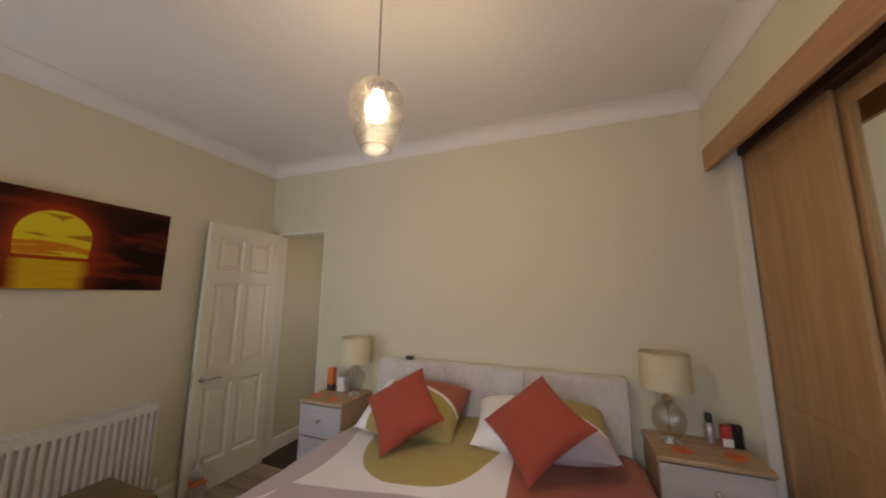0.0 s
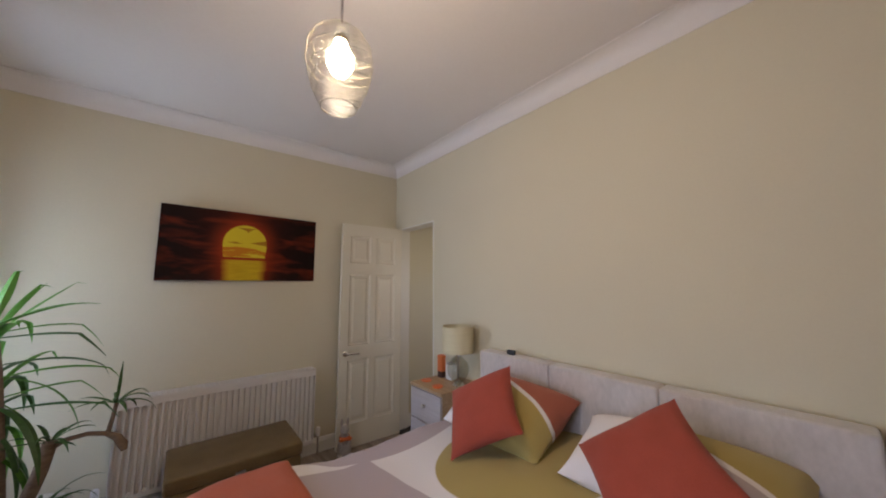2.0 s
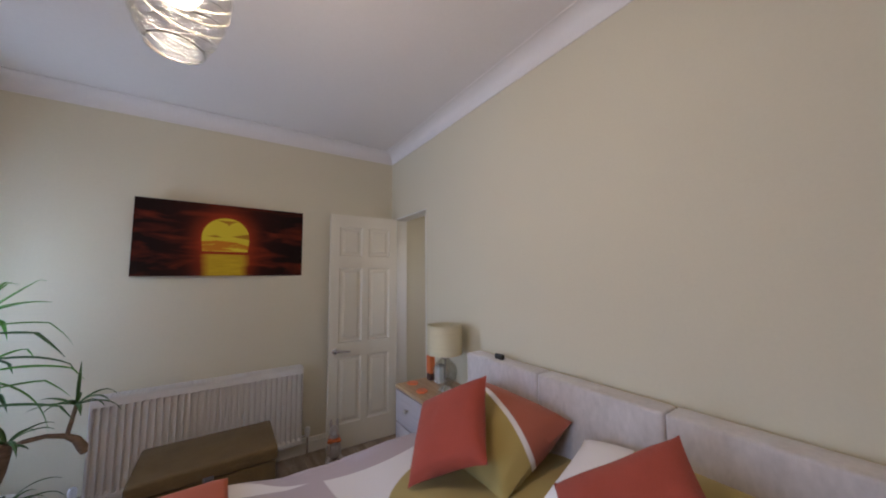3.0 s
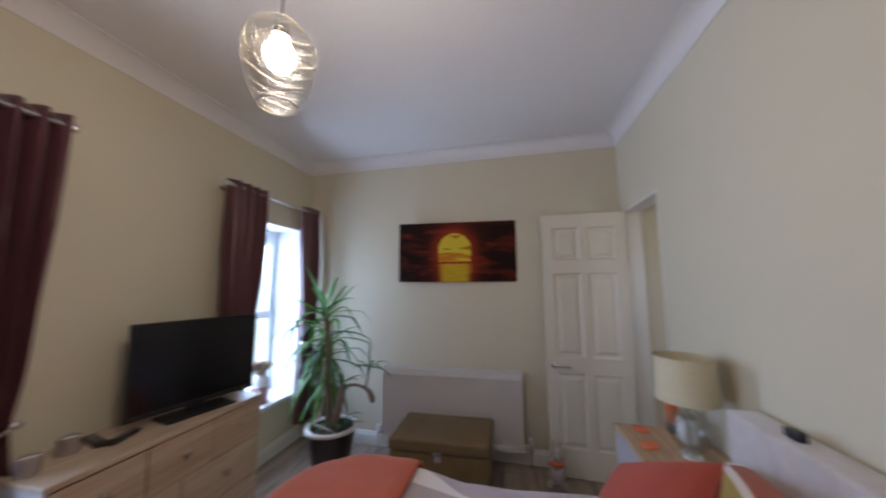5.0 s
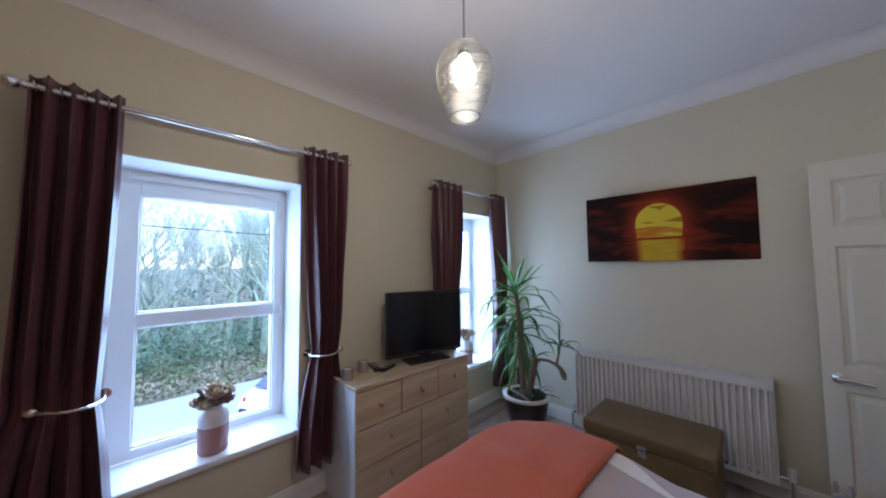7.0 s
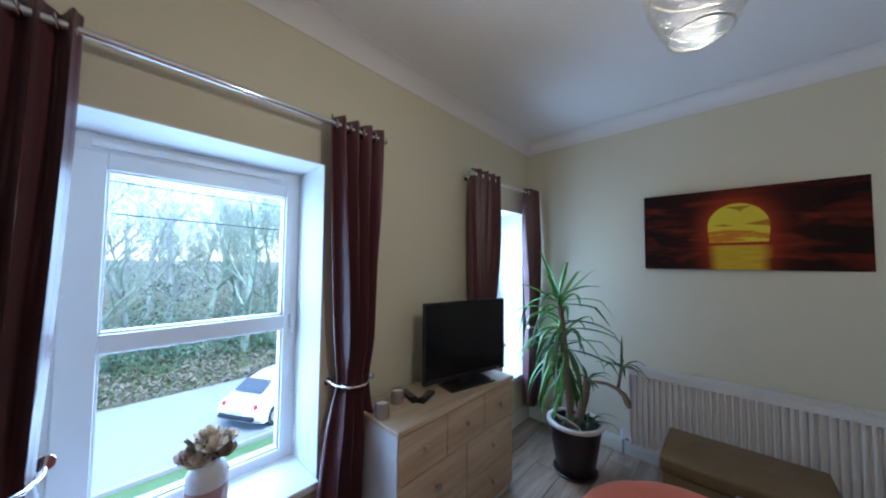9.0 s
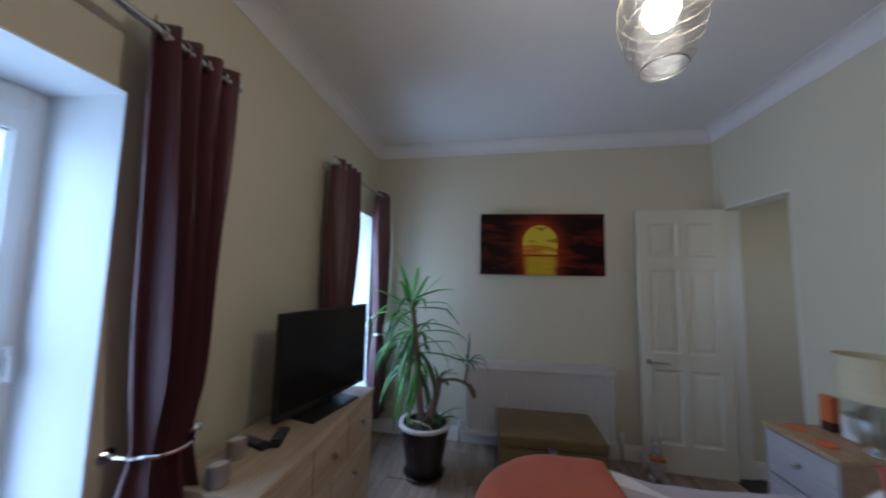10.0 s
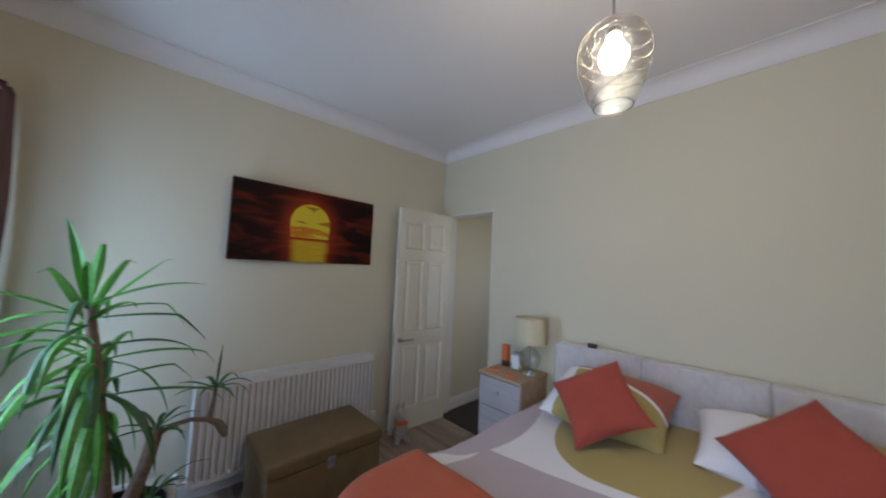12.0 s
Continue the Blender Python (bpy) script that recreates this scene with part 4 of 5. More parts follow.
part("body", boxes((-0.021, 0.021, -0.015, 0.015, 0.0, 0.105), bevel=0.006), M["red"], tubb, smooth=True)
part("label", boxes((-0.0215, 0.0215, -0.0162, -0.0152, 0.008, 0.045)), M["paper_white"], tubb, "white label")
blk = thing("clock_radio", (3.408, -0.095, 0.692), "small black upright bedside clock", "clock")
part("body", boxes((-0.025, 0.025, -0.02, 0.02, 0.0, 0.105), bevel=0.004), M["black"], blk, smooth=True)


# ---------------------------------------------------------------- radiator, ottoman, canvas, doorstop
def radiator():
    y0, y1, z0, z1 = -1.965, -0.808, 0.130, 0.717
    r = thing("radiator", (0.075, (y0 + y1) / 2, z0), "white double-panel radiator with vertical flutes under the canvas", "radiator")
    h, L = z1 - z0, (y1 - y0) / 2
    pitch = 2 * L / 33
    for x, name in ((0.052, "front_panel"), (-0.035, "back_panel")):
        bm = bmesh.new()
        lines = []
        for k in range(33):
            c = -L + pitch * (k + 0.5)
            for dy, dx in ((-0.5, 0.0), (-0.26, 0.0), (-0.15, -0.027), (0.27, -0.027), (0.38, 0.0)):
                lines.append((c + dy * pitch, dx))
        lines.append((L, 0.0))
        levels = ((0.0, -0.004, 0), (0.006, 0.0, 0), (0.030, 0.0, 0), (0.042, 0.0, 1), (h - 0.062, 0.0, 1), (h - 0.050, 0.0, 0), (h - 0.012, 0.0, 0), (h - 0.006, -0.004, 0))
        rows = [[bm.verts.new((x + dx * on + inset, y, z)) for y, dx in lines] for z, inset, on in levels]
        for a, b in zip(rows, rows[1:]):
            for k in range(len(lines) - 1):
                bm.faces.new((a[k], a[k + 1], b[k + 1], b[k]))
        box(bm, x - 0.040, x - 0.0315, -L, L, 0.002, h - 0.008)
        part(name, bm, M["radiator"], r)
    grille = bmesh.new()
    for k in range(40):
        y = -L + 2 * L * (k + 0.5) / 40
        box(grille, -0.040, 0.046, y - 0.0045, y + 0.0045, h - 0.006, h - 0.002)
    for x in (-0.045, 0.0, 0.045):
        box(grille, x - 0.008, x + 0.010, -L, L, h - 0.002, h)
    part("top_grille", grille, M["radiator"], r)
    for s in (-1, 1):
        part("side_cover", boxes((-0.046, 0.052, s * L - 0.004, s * L + 0.004, 0.02, h), bevel=0.002), M["radiator"], r)
        v = tube([(0.0, s * (L + 0.004), 0.035), (0.0, s * (L + 0.055), 0.035)], 0.010, 10)
        tube([(0.0, s * (L + 0.055), -0.128), (0.0, s * (L + 0.055), 0.04)], 0.0075, 10, v)
        part("pipe", v, M["chrome"], r, "chrome pipe", smooth=True)
        part("valve", lathe([(0, 0.03), (0.016, 0.03), (0.019, 0.045), (0.019, 0.085), (0.014, 0.098), (0, 0.10)], 18, centre=(0.0, s * (L + 0.055), 0)), M["paper_white"], r, "white radiator valve head", smooth=True)


radiator()


def ottoman():
    o = thing("storage_ottoman", (0.415, -1.375, 0.0), "olive tan suede storage ottoman with a clasped lid before the radiator", "storage ottoman")
    part("body", boxes((-0.215, 0.215, -0.335, 0.335, 0.012, 0.318), bevel=0.012, seg=3), M["suede"], o, smooth=True)
    lid = part("lid", boxes((-0.222, 0.222, -0.342, 0.342, 0.321, 0.400), bevel=0.016, seg=3), M["suede"], o, smooth=True)
    part("seam", boxes((-0.219, 0.2235, -0.339, 0.339, 0.357, 0.361), bevel=0.001, seg=1), M["suede"], lid)
    clasp = boxes((0.222, 0.228, -0.026, 0.026, 0.318, 0.345), (0.216, 0.223, -0.022, 0.022, 0.275, 0.312), bevel=0.002)
    tube([(0.230, -0.018, 0.330), (0.234, 0, 0.300), (0.230, 0.018, 0.330)], 0.003, 6, clasp)
    part("clasp", clasp, M["chrome"], o, "chrome clasp")
    for x in (-0.18, 0.18):
        for y in (-0.30, 0.30):
            part("foot", lathe([(0, 0), (0.016, 0), (0.016, 0.013), (0, 0.013)], 12, centre=(x, y, 0)), M["black"], o)


ottoman()


def canvas():
    c = thing("canvas_picture", (-0.008, -1.342, 1.443), "wide canvas print of a yellow sun setting in red cloud", "picture", rz=2.0)
    w, h = 1.045, 0.532
    part("stretcher", boxes((0.0, 0.026, -w / 2, w / 2, 0.0, h), bevel=0.002), M["dark_brown"], c)
    face = boxes((-0.001, 0.001, -w / 2 + 0.001, w / 2 - 0.001, -h / 2 + 0.001, h / 2 - 0.001))
    part("printed_face", face, sunset_print(w, h), c, "sunset print", at=pose(0.0285, 0, h / 2))


canvas()


def doorstop():
    """A sitting plush animal with ears and a bow, one plain body."""
    bm = bmesh.new()
    ball(bm, (0, 0, 0.065), 0.065, (0.85, 0.95, 1.05))
    ball(bm, (0.005, 0, 0.135), 0.047, (0.85, 0.9, 1.25))
    ball(bm, (0.012, 0, 0.215), 0.042, (1.0, 0.9, 1.0))
    ball(bm, (0.048, 0, 0.205), 0.022, (1.3, 0.9, 0.85))
    for s in (-1, 1):
        ball(bm, (0.0, s * 0.024, 0.268), 0.018, (0.5, 0.7, 1.9))
        ball(bm, (0.055, s * 0.045, 0.022), 0.024, (1.6, 0.9, 0.9))
        ball(bm, (0.042, s * 0.038, 0.10), 0.018, (0.9, 0.8, 2.4))
        ball(bm, (0.052, s * 0.028, 0.155), 0.020, (0.5, 1.3, 0.8), mi=1)
    ball(bm, (0.056, 0, 0.153), 0.011, mi=1)
    lathe([(0.040, 0.148), (0.044, 0.158), (0.040, 0.168)], 20, bm, (0.006, 0, 0), 1)
    single("plush_doorstop", bm, [M["plush"], M["scarf"]], "cream plush animal doorstop with orange bow against the door", "doorstop", at=pose(0.225, -0.585, 0.0, 0, 0, -12), smooth=True)


doorstop()


# ---------------------------------------------------------------- drawers, television
def drawers():
    x0, x1, y0, y1, h = 0.905, 1.892, -2.842, -2.485, 0.730
    c = thing("chest_of_drawers", ((x0 + x1) / 2, (y0 + y1) / 2, 0.0), "chest of seven pale oak drawers with white sides", "chest of drawers")
    w, d = (x1 - x0) / 2, (y1 - y0) / 2
    part("carcass", boxes((-w + 0.004, -w + 0.022, -d, d - 0.004, 0, h - 0.024), (w - 0.022, w - 0.004, -d, d - 0.004, 0, h - 0.024), (-w + 0.022, w - 0.022, -d, -d + 0.01, 0.02, h - 0.024), (-w + 0.022, w - 0.022, d - 0.04, d - 0.02, 0, 0.05)), M["board"], c, "white side panels")
    part("top", boxes((-w, w, -d, d + 0.010, h - 0.024, h), bevel=0.004), M["pine"], c, "pale oak top")
    zs = (0.052, 0.265, 0.485, h - 0.028)
    for row in range(3):
        n = 3 if row == 2 else 2
        span = 2 * w - 0.012
        for k in range(n):
            a = -w + 0.006 + span * k / n
            dr = part("drawer", boxes((a + 0.004, a + span / n - 0.004, d - 0.016, d + 0.004, zs[row] + 0.004, zs[row + 1] - 0.004), bevel=0.003), M["pine"], c)
            kb = lathe([(0, 0), (0.008, 0), (0.008, 0.010), (0.015, 0.017), (0.016, 0.023), (0.010, 0.028), (0, 0.029)], 16)
            bmesh.ops.transform(kb, matrix=pose(a + span / n / 2, d + 0.004, (zs[row] + zs[row + 1]) / 2 + 0.01, -90, 0, 0), verts=kb.verts)
            part("knob", kb, M["brass"], dr, "round metal knob", smooth=True)


drawers()
DT = 0.730


def television():
    a, b = Vector((1.545, -2.68, 0)), Vector((0.93, -2.54, 0))
    mid = (a + b) / 2
    turn = math.degrees(math.atan2(a.y - b.y, a.x - b.x))
    t = thing("television", (mid.x, mid.y, DT), "black flat-screen television on a low stand, switched off", "television", rz=turn)
    w = (a - b).length / 2
    part("housing", boxes((-w, w, -0.022, 0.0, 0.045, 0.506), (-w * 0.6, w * 0.6, -0.055, -0.020, 0.13, 0.42), bevel=0.005), M["black"], t)
    part("bezel", boxes((-w, -w + 0.010, 0.0, 0.006, 0.045, 0.506), (w - 0.010, w, 0.0, 0.006, 0.045, 0.506), (-w + 0.01, w - 0.01, 0.0, 0.006, 0.496, 0.506), (-w + 0.01, w - 0.01, 0.0, 0.006, 0.045, 0.068), bevel=0.001, seg=1), M["black"], t)
    part("screen", boxes((-w + 0.010, w - 0.010, 0.0, 0.003, 0.068, 0.496)), M["screen"], t, "dark glossy screen")
    part("stand_neck", boxes((-0.05, 0.05, -0.03, -0.006, 0.010, 0.09), bevel=0.004), M["black"], t)
    part("stand_base", boxes((-0.17, 0.17, -0.075, 0.075, 0.0, 0.012), bevel=0.004), M["black"], t)
    part("indicator", boxes((-w + 0.05, -w + 0.065, 0.006, 0.0075, 0.052, 0.058)), M["tin"], t)


television()


def candle(x, y):
    c = thing("candle_holder", (x, y, DT), "squat silver-grey candle tumbler with white wax", "candle holder", "candle holders")
    part("tumbler", lathe([(0, 0), (0.030, 0), (0.034, 0.006), (0.034, 0.068), (0.031, 0.070), (0.030, 0.058), (0, 0.058)], 26), M["tin"], c, smooth=True)
    part("wax", lathe([(0, 0.060), (0.0295, 0.060), (0.0295, 0.0585), (0, 0.0585)], 20), M["wax"], c, "white wax")


candle(1.850, -2.650)
candle(1.705, -2.712)


def remote(x, y, turn, length):
    r = thing("remote_control", (x, y, DT), "slim black remote control lying on the drawers", "remote control", "remote controls", turn)
    part("case", boxes((-length / 2, length / 2, -0.023, 0.023, 0.0, 0.018), bevel=0.006), M["black"], r, smooth=True)
    for i in range(5):
        for j in (-0.012, 0.0, 0.012):
            part("button", boxes((-length * 0.3 + i * length * 0.13 - 0.004, -length * 0.3 + i * length * 0.13 + 0.004, j - 0.0035, j + 0.0035, 0.018, 0.0195)), M["tin"], r)


remote(1.615, -2.715, 74, 0.17)
remote(1.560, -2.640, 20, 0.15)


# ---------------------------------------------------------------- flowers on the window boards
def flower_vase(x, y, seed, label):
    rnd = random.Random(seed)
    v = thing("vase_of_flowers", (x, y, SILL), label, "vase", "flower vases")
    v.scale = (1.12, 1.12, 1.22)
    part("vase", lathe([(0, 0), (0.058, 0), (0.062, 0.008), (0.064, 0.115)], 28), M["blush"], v, "blush pink glazed lower half", smooth=True)
    part("vase_shoulder", lathe([(0.064, 0.115), (0.063, 0.150), (0.054, 0.168), (0.036, 0.180), (0.034, 0.192), (0.030, 0.192), (0.030, 0.17), (0, 0.165)], 28), M["paper_white"], v, "white glazed shoulder", smooth=True)

    def bloom(c, r, m):
        bm = bmesh.new()
        for ring, count, tilt in ((0.35, 4, 0.25), (0.65, 6, 0.6), (0.95, 8, 1.05)):
            for k in range(count):
                a = 2 * math.pi * (k + 0.5 * ring) / count + rnd.uniform(-0.2, 0.2)
                rows = []
                for q in range(4):
                    f = q / 3
                    wid = r * 0.50 * math.sin(math.pi * (0.2 + 0.65 * f))
                    out = r * ring * (0.35 + 0.75 * f * math.sin(tilt + 0.5 * f))
                    up = r * (0.15 + 0.9 * f * math.cos(tilt * 0.9))
                    row = []
                    for s in (-1, 0, 1):
                        row.append(bm.verts.new((c[0] + out * math.cos(a) - s * wid * math.sin(a), c[1] + out * math.sin(a) + s * wid * math.cos(a), c[2] + up - 0.15 * r * s * s)))
                    rows.append(row)
                for p, q in zip(rows, rows[1:]):
                    for s in range(2):
                        bm.faces.new((p[s], p[s + 1], q[s + 1], q[s]))
        ball(bm, (c[0], c[1], c[2] + r * 0.3), r * 0.38, sub=1)
        part("bloom", bm, m, v, smooth=True)

    for k in range(9):
        a, d = 2 * math.pi * k / 8, 0.0 if k == 8 else 0.052
        c = (d * math.cos(a), d * math.sin(a), 0.205 + (0.045 if k == 8 else rnd.uniform(-0.012, 0.03)))
        bloom(c, rnd.uniform(0.036, 0.046), M["petal"] if k % 3 else M["petal_dark"])
    for k in range(10):
        a = rnd.uniform(0, 6.28)
        bm = bmesh.new()
        pts = [(0.02 * math.cos(a), 0.02 * math.sin(a), 0.19), (0.05 * math.cos(a), 0.05 * math.sin(a), 0.25), (0.072 * math.cos(a + 0.3), 0.072 * math.sin(a + 0.3), 0.275 + rnd.uniform(-0.03, 0.02))]
        tube(pts, [0.002, 0.008, 0.001], 5, bm)
        part("leaf_sprig", bm, M["sage"], v, smooth=True)


flower_vase(2.468, -2.960, 1, "pink and white vase of cream silk roses in the window")
flower_vase(0.385, -2.960, 2, "pink and white vase of cream silk roses behind the television")


# ---------------------------------------------------------------- potted yucca
def strap_leaf(root, heading, rise, length, width, droop, bm, kink=None):
    """One long pointed leaf that arches under its own weight."""
    n = 11
    p = Vector(root)
    d = Vector((math.cos(heading) * math.cos(rise), math.sin(heading) * math.cos(rise), math.sin(rise)))
    side = Vector((-math.sin(heading), math.cos(heading), 0))
    rows = []
    for k in range(n + 1):
        f = k / n
        w = width * (0.45 + 1.2 * f if f < 0.4 else 0.93 * (1 - ((f - 0.4) / 0.6) ** 1.7)) + 0.0006
        nrm = d.cross(side).normalized()
        rows.append([bm.verts.new(p - side * w / 2), bm.verts.new(p + nrm * w * 0.22), bm.verts.new(p + side * w / 2)])
        p = p + d * (length / n)
        pull = droop * (0.4 + 1.4 * f) / n
        if kink and abs(f - kink) < 0.5 / n:
            pull += 0.8
        d = (d + Vector((0, 0, -pull))).normalized()
    for a, b in zip(rows, rows[1:]):
        for j in range(2):
            bm.faces.new((a[j], a[j + 1], b[j + 1], b[j]))
    return bm


def yucca():
    rnd = random.Random(12)
    y = thing("potted_yucca", (0.455, -2.240, 0.0), "tall green yucca with drooping leaves in a dark glazed pot", "potted plant")
    pot = part("pot", lathe([(0, 0.012), (0.118, 0.012), (0.124, 0.03), (0.150, 0.17), (0.176, 0.335), (0.186, 0.340), (0.186, 0.352), (0.160, 0.352), (0.150, 0.30), (0, 0.30)], 48), M["pot"], y, "dark glazed pot", smooth=True)
    part("saucer", lathe([(0, 0), (0.135, 0), (0.150, 0.020), (0.146, 0.022), (0.128, 0.010), (0, 0.010)], 40), M["pot"], pot, smooth=True)
    part("pot_rim", lathe([(0.186, 0.340), (0.193, 0.343), (0.193, 0.360), (0.186, 0.364), (0.163, 0.362), (0.158, 0.350)], 48), M["rim"], pot, "off-white rim", smooth=True)
    soil = bmesh.new()
    lathe([(0, 0.318), (0.06, 0.315), (0.11, 0.312), (0.153, 0.305)], 30, soil)
    part("soil", soil, M["soil"], y)

    trunk = [(-0.02, -0.035, 0.30), (-0.035, -0.055, 0.50), (-0.060, -0.085, 0.75), (-0.090, -0.120, 1.00), (-0.115, -0.155, 1.21)]
    part("trunk", tube(trunk, [0.030, 0.026, 0.024, 0.022, 0.018], 12), M["bark"], y, smooth=True)
    stump = [(0.02, 0.0, 0.29), (0.025, 0.045, 0.42), (0.030, 0.080, 0.55), (0.035, 0.100, 0.675), (0.035, 0.102, 0.682)]
    part("cut_stem", tube(stump, [0.034, 0.030, 0.027, 0.026, 0.012], 12), M["bark"], y, "cut-back side stem", smooth=True)
    arch = [(0.033, 0.095, 0.640), (0.036, 0.150, 0.672), (0.040, 0.220, 0.680), (0.046, 0.285, 0.665), (0.052, 0.325, 0.640), (0.060, 0.350, 0.600), (0.064, 0.358, 0.570)]
    part("arching_stem", tube(arch, [0.012, 0.011, 0.010, 0.012, 0.018, 0.022, 0.012], 10), M["bark"], y, smooth=True)
    shoot = [(0.046, 0.290, 0.665), (0.036, 0.300, 0.735), (0.024, 0.308, 0.800)]
    part("side_shoot", tube(shoot, [0.010, 0.009, 0.009], 8), M["bark"], y, smooth=True)

    def stem_at(h):
        for (x0, y0, z0), (x1, y1, z1) in zip(trunk, trunk[1:]):
            if z0 <= h <= z1:
                f = (h - z0) / (z1 - z0)
                return Vector((x0 + f * (x1 - x0), y0 + f * (y1 - y0), h))
        return Vector(trunk[-1])

    def leaf(root, heading, rise, length, width, droop, mat="leaf", kink=None):
        part("leaf", strap_leaf(root, heading, rise, length, width, droop, bmesh.new(), kink), M[mat], y, smooth=True)

    crown = Vector(trunk[-1])
    for k in range(10):
        a = k * 2.399 + rnd.uniform(-0.35, 0.35)
        leaf(crown + Vector((0, 0, rnd.uniform(-0.09, 0.03))), a, rnd.uniform(0.35, 1.15), rnd.uniform(0.32, 0.47), rnd.uniform(0.040, 0.054), rnd.uniform(0.1, 0.8), "leaf", rnd.choice([None, 0.72, 0.8]))
    for k in range(36):
        a = k * 2.399 + rnd.uniform(-0.4, 0.4)
        h = 1.19 - 0.40 * k / 35
        root = stem_at(h)
        if math.sin(a) > 0.15:
            # thinner on the side away from the window, with stiff, bent leaves
            if rnd.random() < 0.5:
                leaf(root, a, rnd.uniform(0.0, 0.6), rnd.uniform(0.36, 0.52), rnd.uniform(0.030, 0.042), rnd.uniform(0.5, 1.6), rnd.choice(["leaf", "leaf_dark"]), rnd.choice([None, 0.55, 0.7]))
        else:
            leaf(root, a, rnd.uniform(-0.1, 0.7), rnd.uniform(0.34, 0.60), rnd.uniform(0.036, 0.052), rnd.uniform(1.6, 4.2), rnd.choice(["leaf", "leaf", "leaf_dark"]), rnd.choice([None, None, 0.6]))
    for k in range(38):
        a = k * 2.399 + rnd.uniform(-0.3, 0.3)
        h = 1.06 - 0.50 * k / 37
        if math.sin(a) > 0.2 and k % 2:
            continue
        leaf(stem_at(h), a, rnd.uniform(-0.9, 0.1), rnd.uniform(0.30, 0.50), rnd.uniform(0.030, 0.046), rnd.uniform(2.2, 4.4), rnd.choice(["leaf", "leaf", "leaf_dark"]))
    loop = [(-0.03, -0.10, 0.31), (0.05, -0.125, 0.375), (0.10, -0.09, 0.40), (0.115, -0.01, 0.395), (0.09, 0.05, 0.36), (0.06, 0.07, 0.31)]
    part("bent_cane", tube(loop, 0.006, 8), M["rim"], y, "pale bent cane loop", smooth=True)
    tip = Vector(shoot[-1])
    for k in range(10):
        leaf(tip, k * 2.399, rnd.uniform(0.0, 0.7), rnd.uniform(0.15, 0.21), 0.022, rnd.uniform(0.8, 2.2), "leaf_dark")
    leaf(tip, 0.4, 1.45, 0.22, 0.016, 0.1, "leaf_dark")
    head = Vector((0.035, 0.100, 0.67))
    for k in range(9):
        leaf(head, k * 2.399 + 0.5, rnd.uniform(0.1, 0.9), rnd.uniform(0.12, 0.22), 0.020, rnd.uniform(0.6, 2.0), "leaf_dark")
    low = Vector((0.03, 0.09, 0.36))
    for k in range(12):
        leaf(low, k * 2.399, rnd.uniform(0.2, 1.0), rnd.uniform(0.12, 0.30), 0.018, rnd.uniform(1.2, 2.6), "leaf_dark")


yucca()


# ---------------------------------------------------------------- pendant
def pendant():
    p = thing("pendant_light", (BULB[0], BULB[1], CEIL), "lit swirled clear glass pendant lamp hanging from the ceiling", "pendant light")
    top, z0 = 2.078 - CEIL, 1.858 - CEIL
    H = top - z0
    prof = [(0.044, 0.0), (0.056, 0.10), (0.070, 0.26), (0.080, 0.44), (0.084, 0.60), (0.079, 0.76), (0.061, 0.89), (0.036, 0.97), (0.018, 1.0)]
    fine = []
    for k in range(33):
        f = k / 32 * (len(prof) - 1)
        i = min(int(f), len(prof) - 2)
        t = f - i
        fine.append((prof[i][0] * (1 - t) + prof[i + 1][0] * t, z0 + H * (prof[i][1] * (1 - t) + prof[i + 1][1] * t)))
    part("glass_shade", lathe(fine, 48), M["amber"], p, "clear swirled glass shade", smooth=True)

    def radius(f):
        for (r0, a), (r1, b) in zip(prof, prof[1:]):
            if a <= f <= b:
                return r0 + (r1 - r0) * (f - a) / (b - a)
        return prof[-1][0]

    for k in range(4):
        pts = []
        for j in range(100):
            f = 0.97 * j / 99
            a = 2 * math.pi * (k / 4 + 1.8 * f + 0.05 * math.sin(5 * f + k))
            r = radius(f) + 0.001
            pts.append((r * math.cos(a), r * math.sin(a), z0 + H * f))
        part("glass_thread", tube(pts, 0.0005, 4), M["thread"], p, "fused glass thread", smooth=True)
    rim = [(0.044 * math.cos(t), 0.044 * math.sin(t), z0) for t in (2 * math.pi * q / 40 for q in range(41))]
    part("shade_rim", tube(rim, 0.0013, 6, caps=False), M["thread"], p, smooth=True)
    part("cord", tube([(0, 0, top + 0.01), (0, 0, -0.02)], 0.0032, 8), M["tin"], p, "thin grey flex")
    part("ceiling_rose", lathe([(0, 0), (0.046, 0), (0.046, -0.012), (0.030, -0.026), (0.008, -0.034), (0, -0.034)], 28), M["white"], p, "white ceiling rose", smooth=True)
    part("lampholder", lathe([(0, top + 0.012), (0.014, top + 0.010), (0.020, top - 0.004), (0.020, top - 0.030), (0.016, top - 0.036), (0, top - 0.036)], 20), M["chrome"], p, "chrome lampholder", smooth=True)
    b = BULB[2] - CEIL
    glow = part("bulb", lathe([(0, b - 0.040), (0.021, b - 0.035), (0.033, b - 0.012), (0.033, b + 0.010), (0.018, b + 0.040), (0.013, b + 0.060), (0, b + 0.062)], 24), M["bulb"], p, "glowing warm bulb", smooth=True)
    glow.visible_shadow = False


pendant()


# ---------------------------------------------------------------- out of doors
GROUND = -3.8


def bank(x, y):
    """Height of the land: flat verge and road, then a wooded bank that climbs and levels out."""
    if y > -17.7:
        return GROUND
    f = min(1.0, (-17.7 - y) / 30.0)
    return GROUND + 4.0 * (f * f * (3 - 2 * f)) + 0.25 * noise.noise((x * 0.2, y * 0.2, 0))


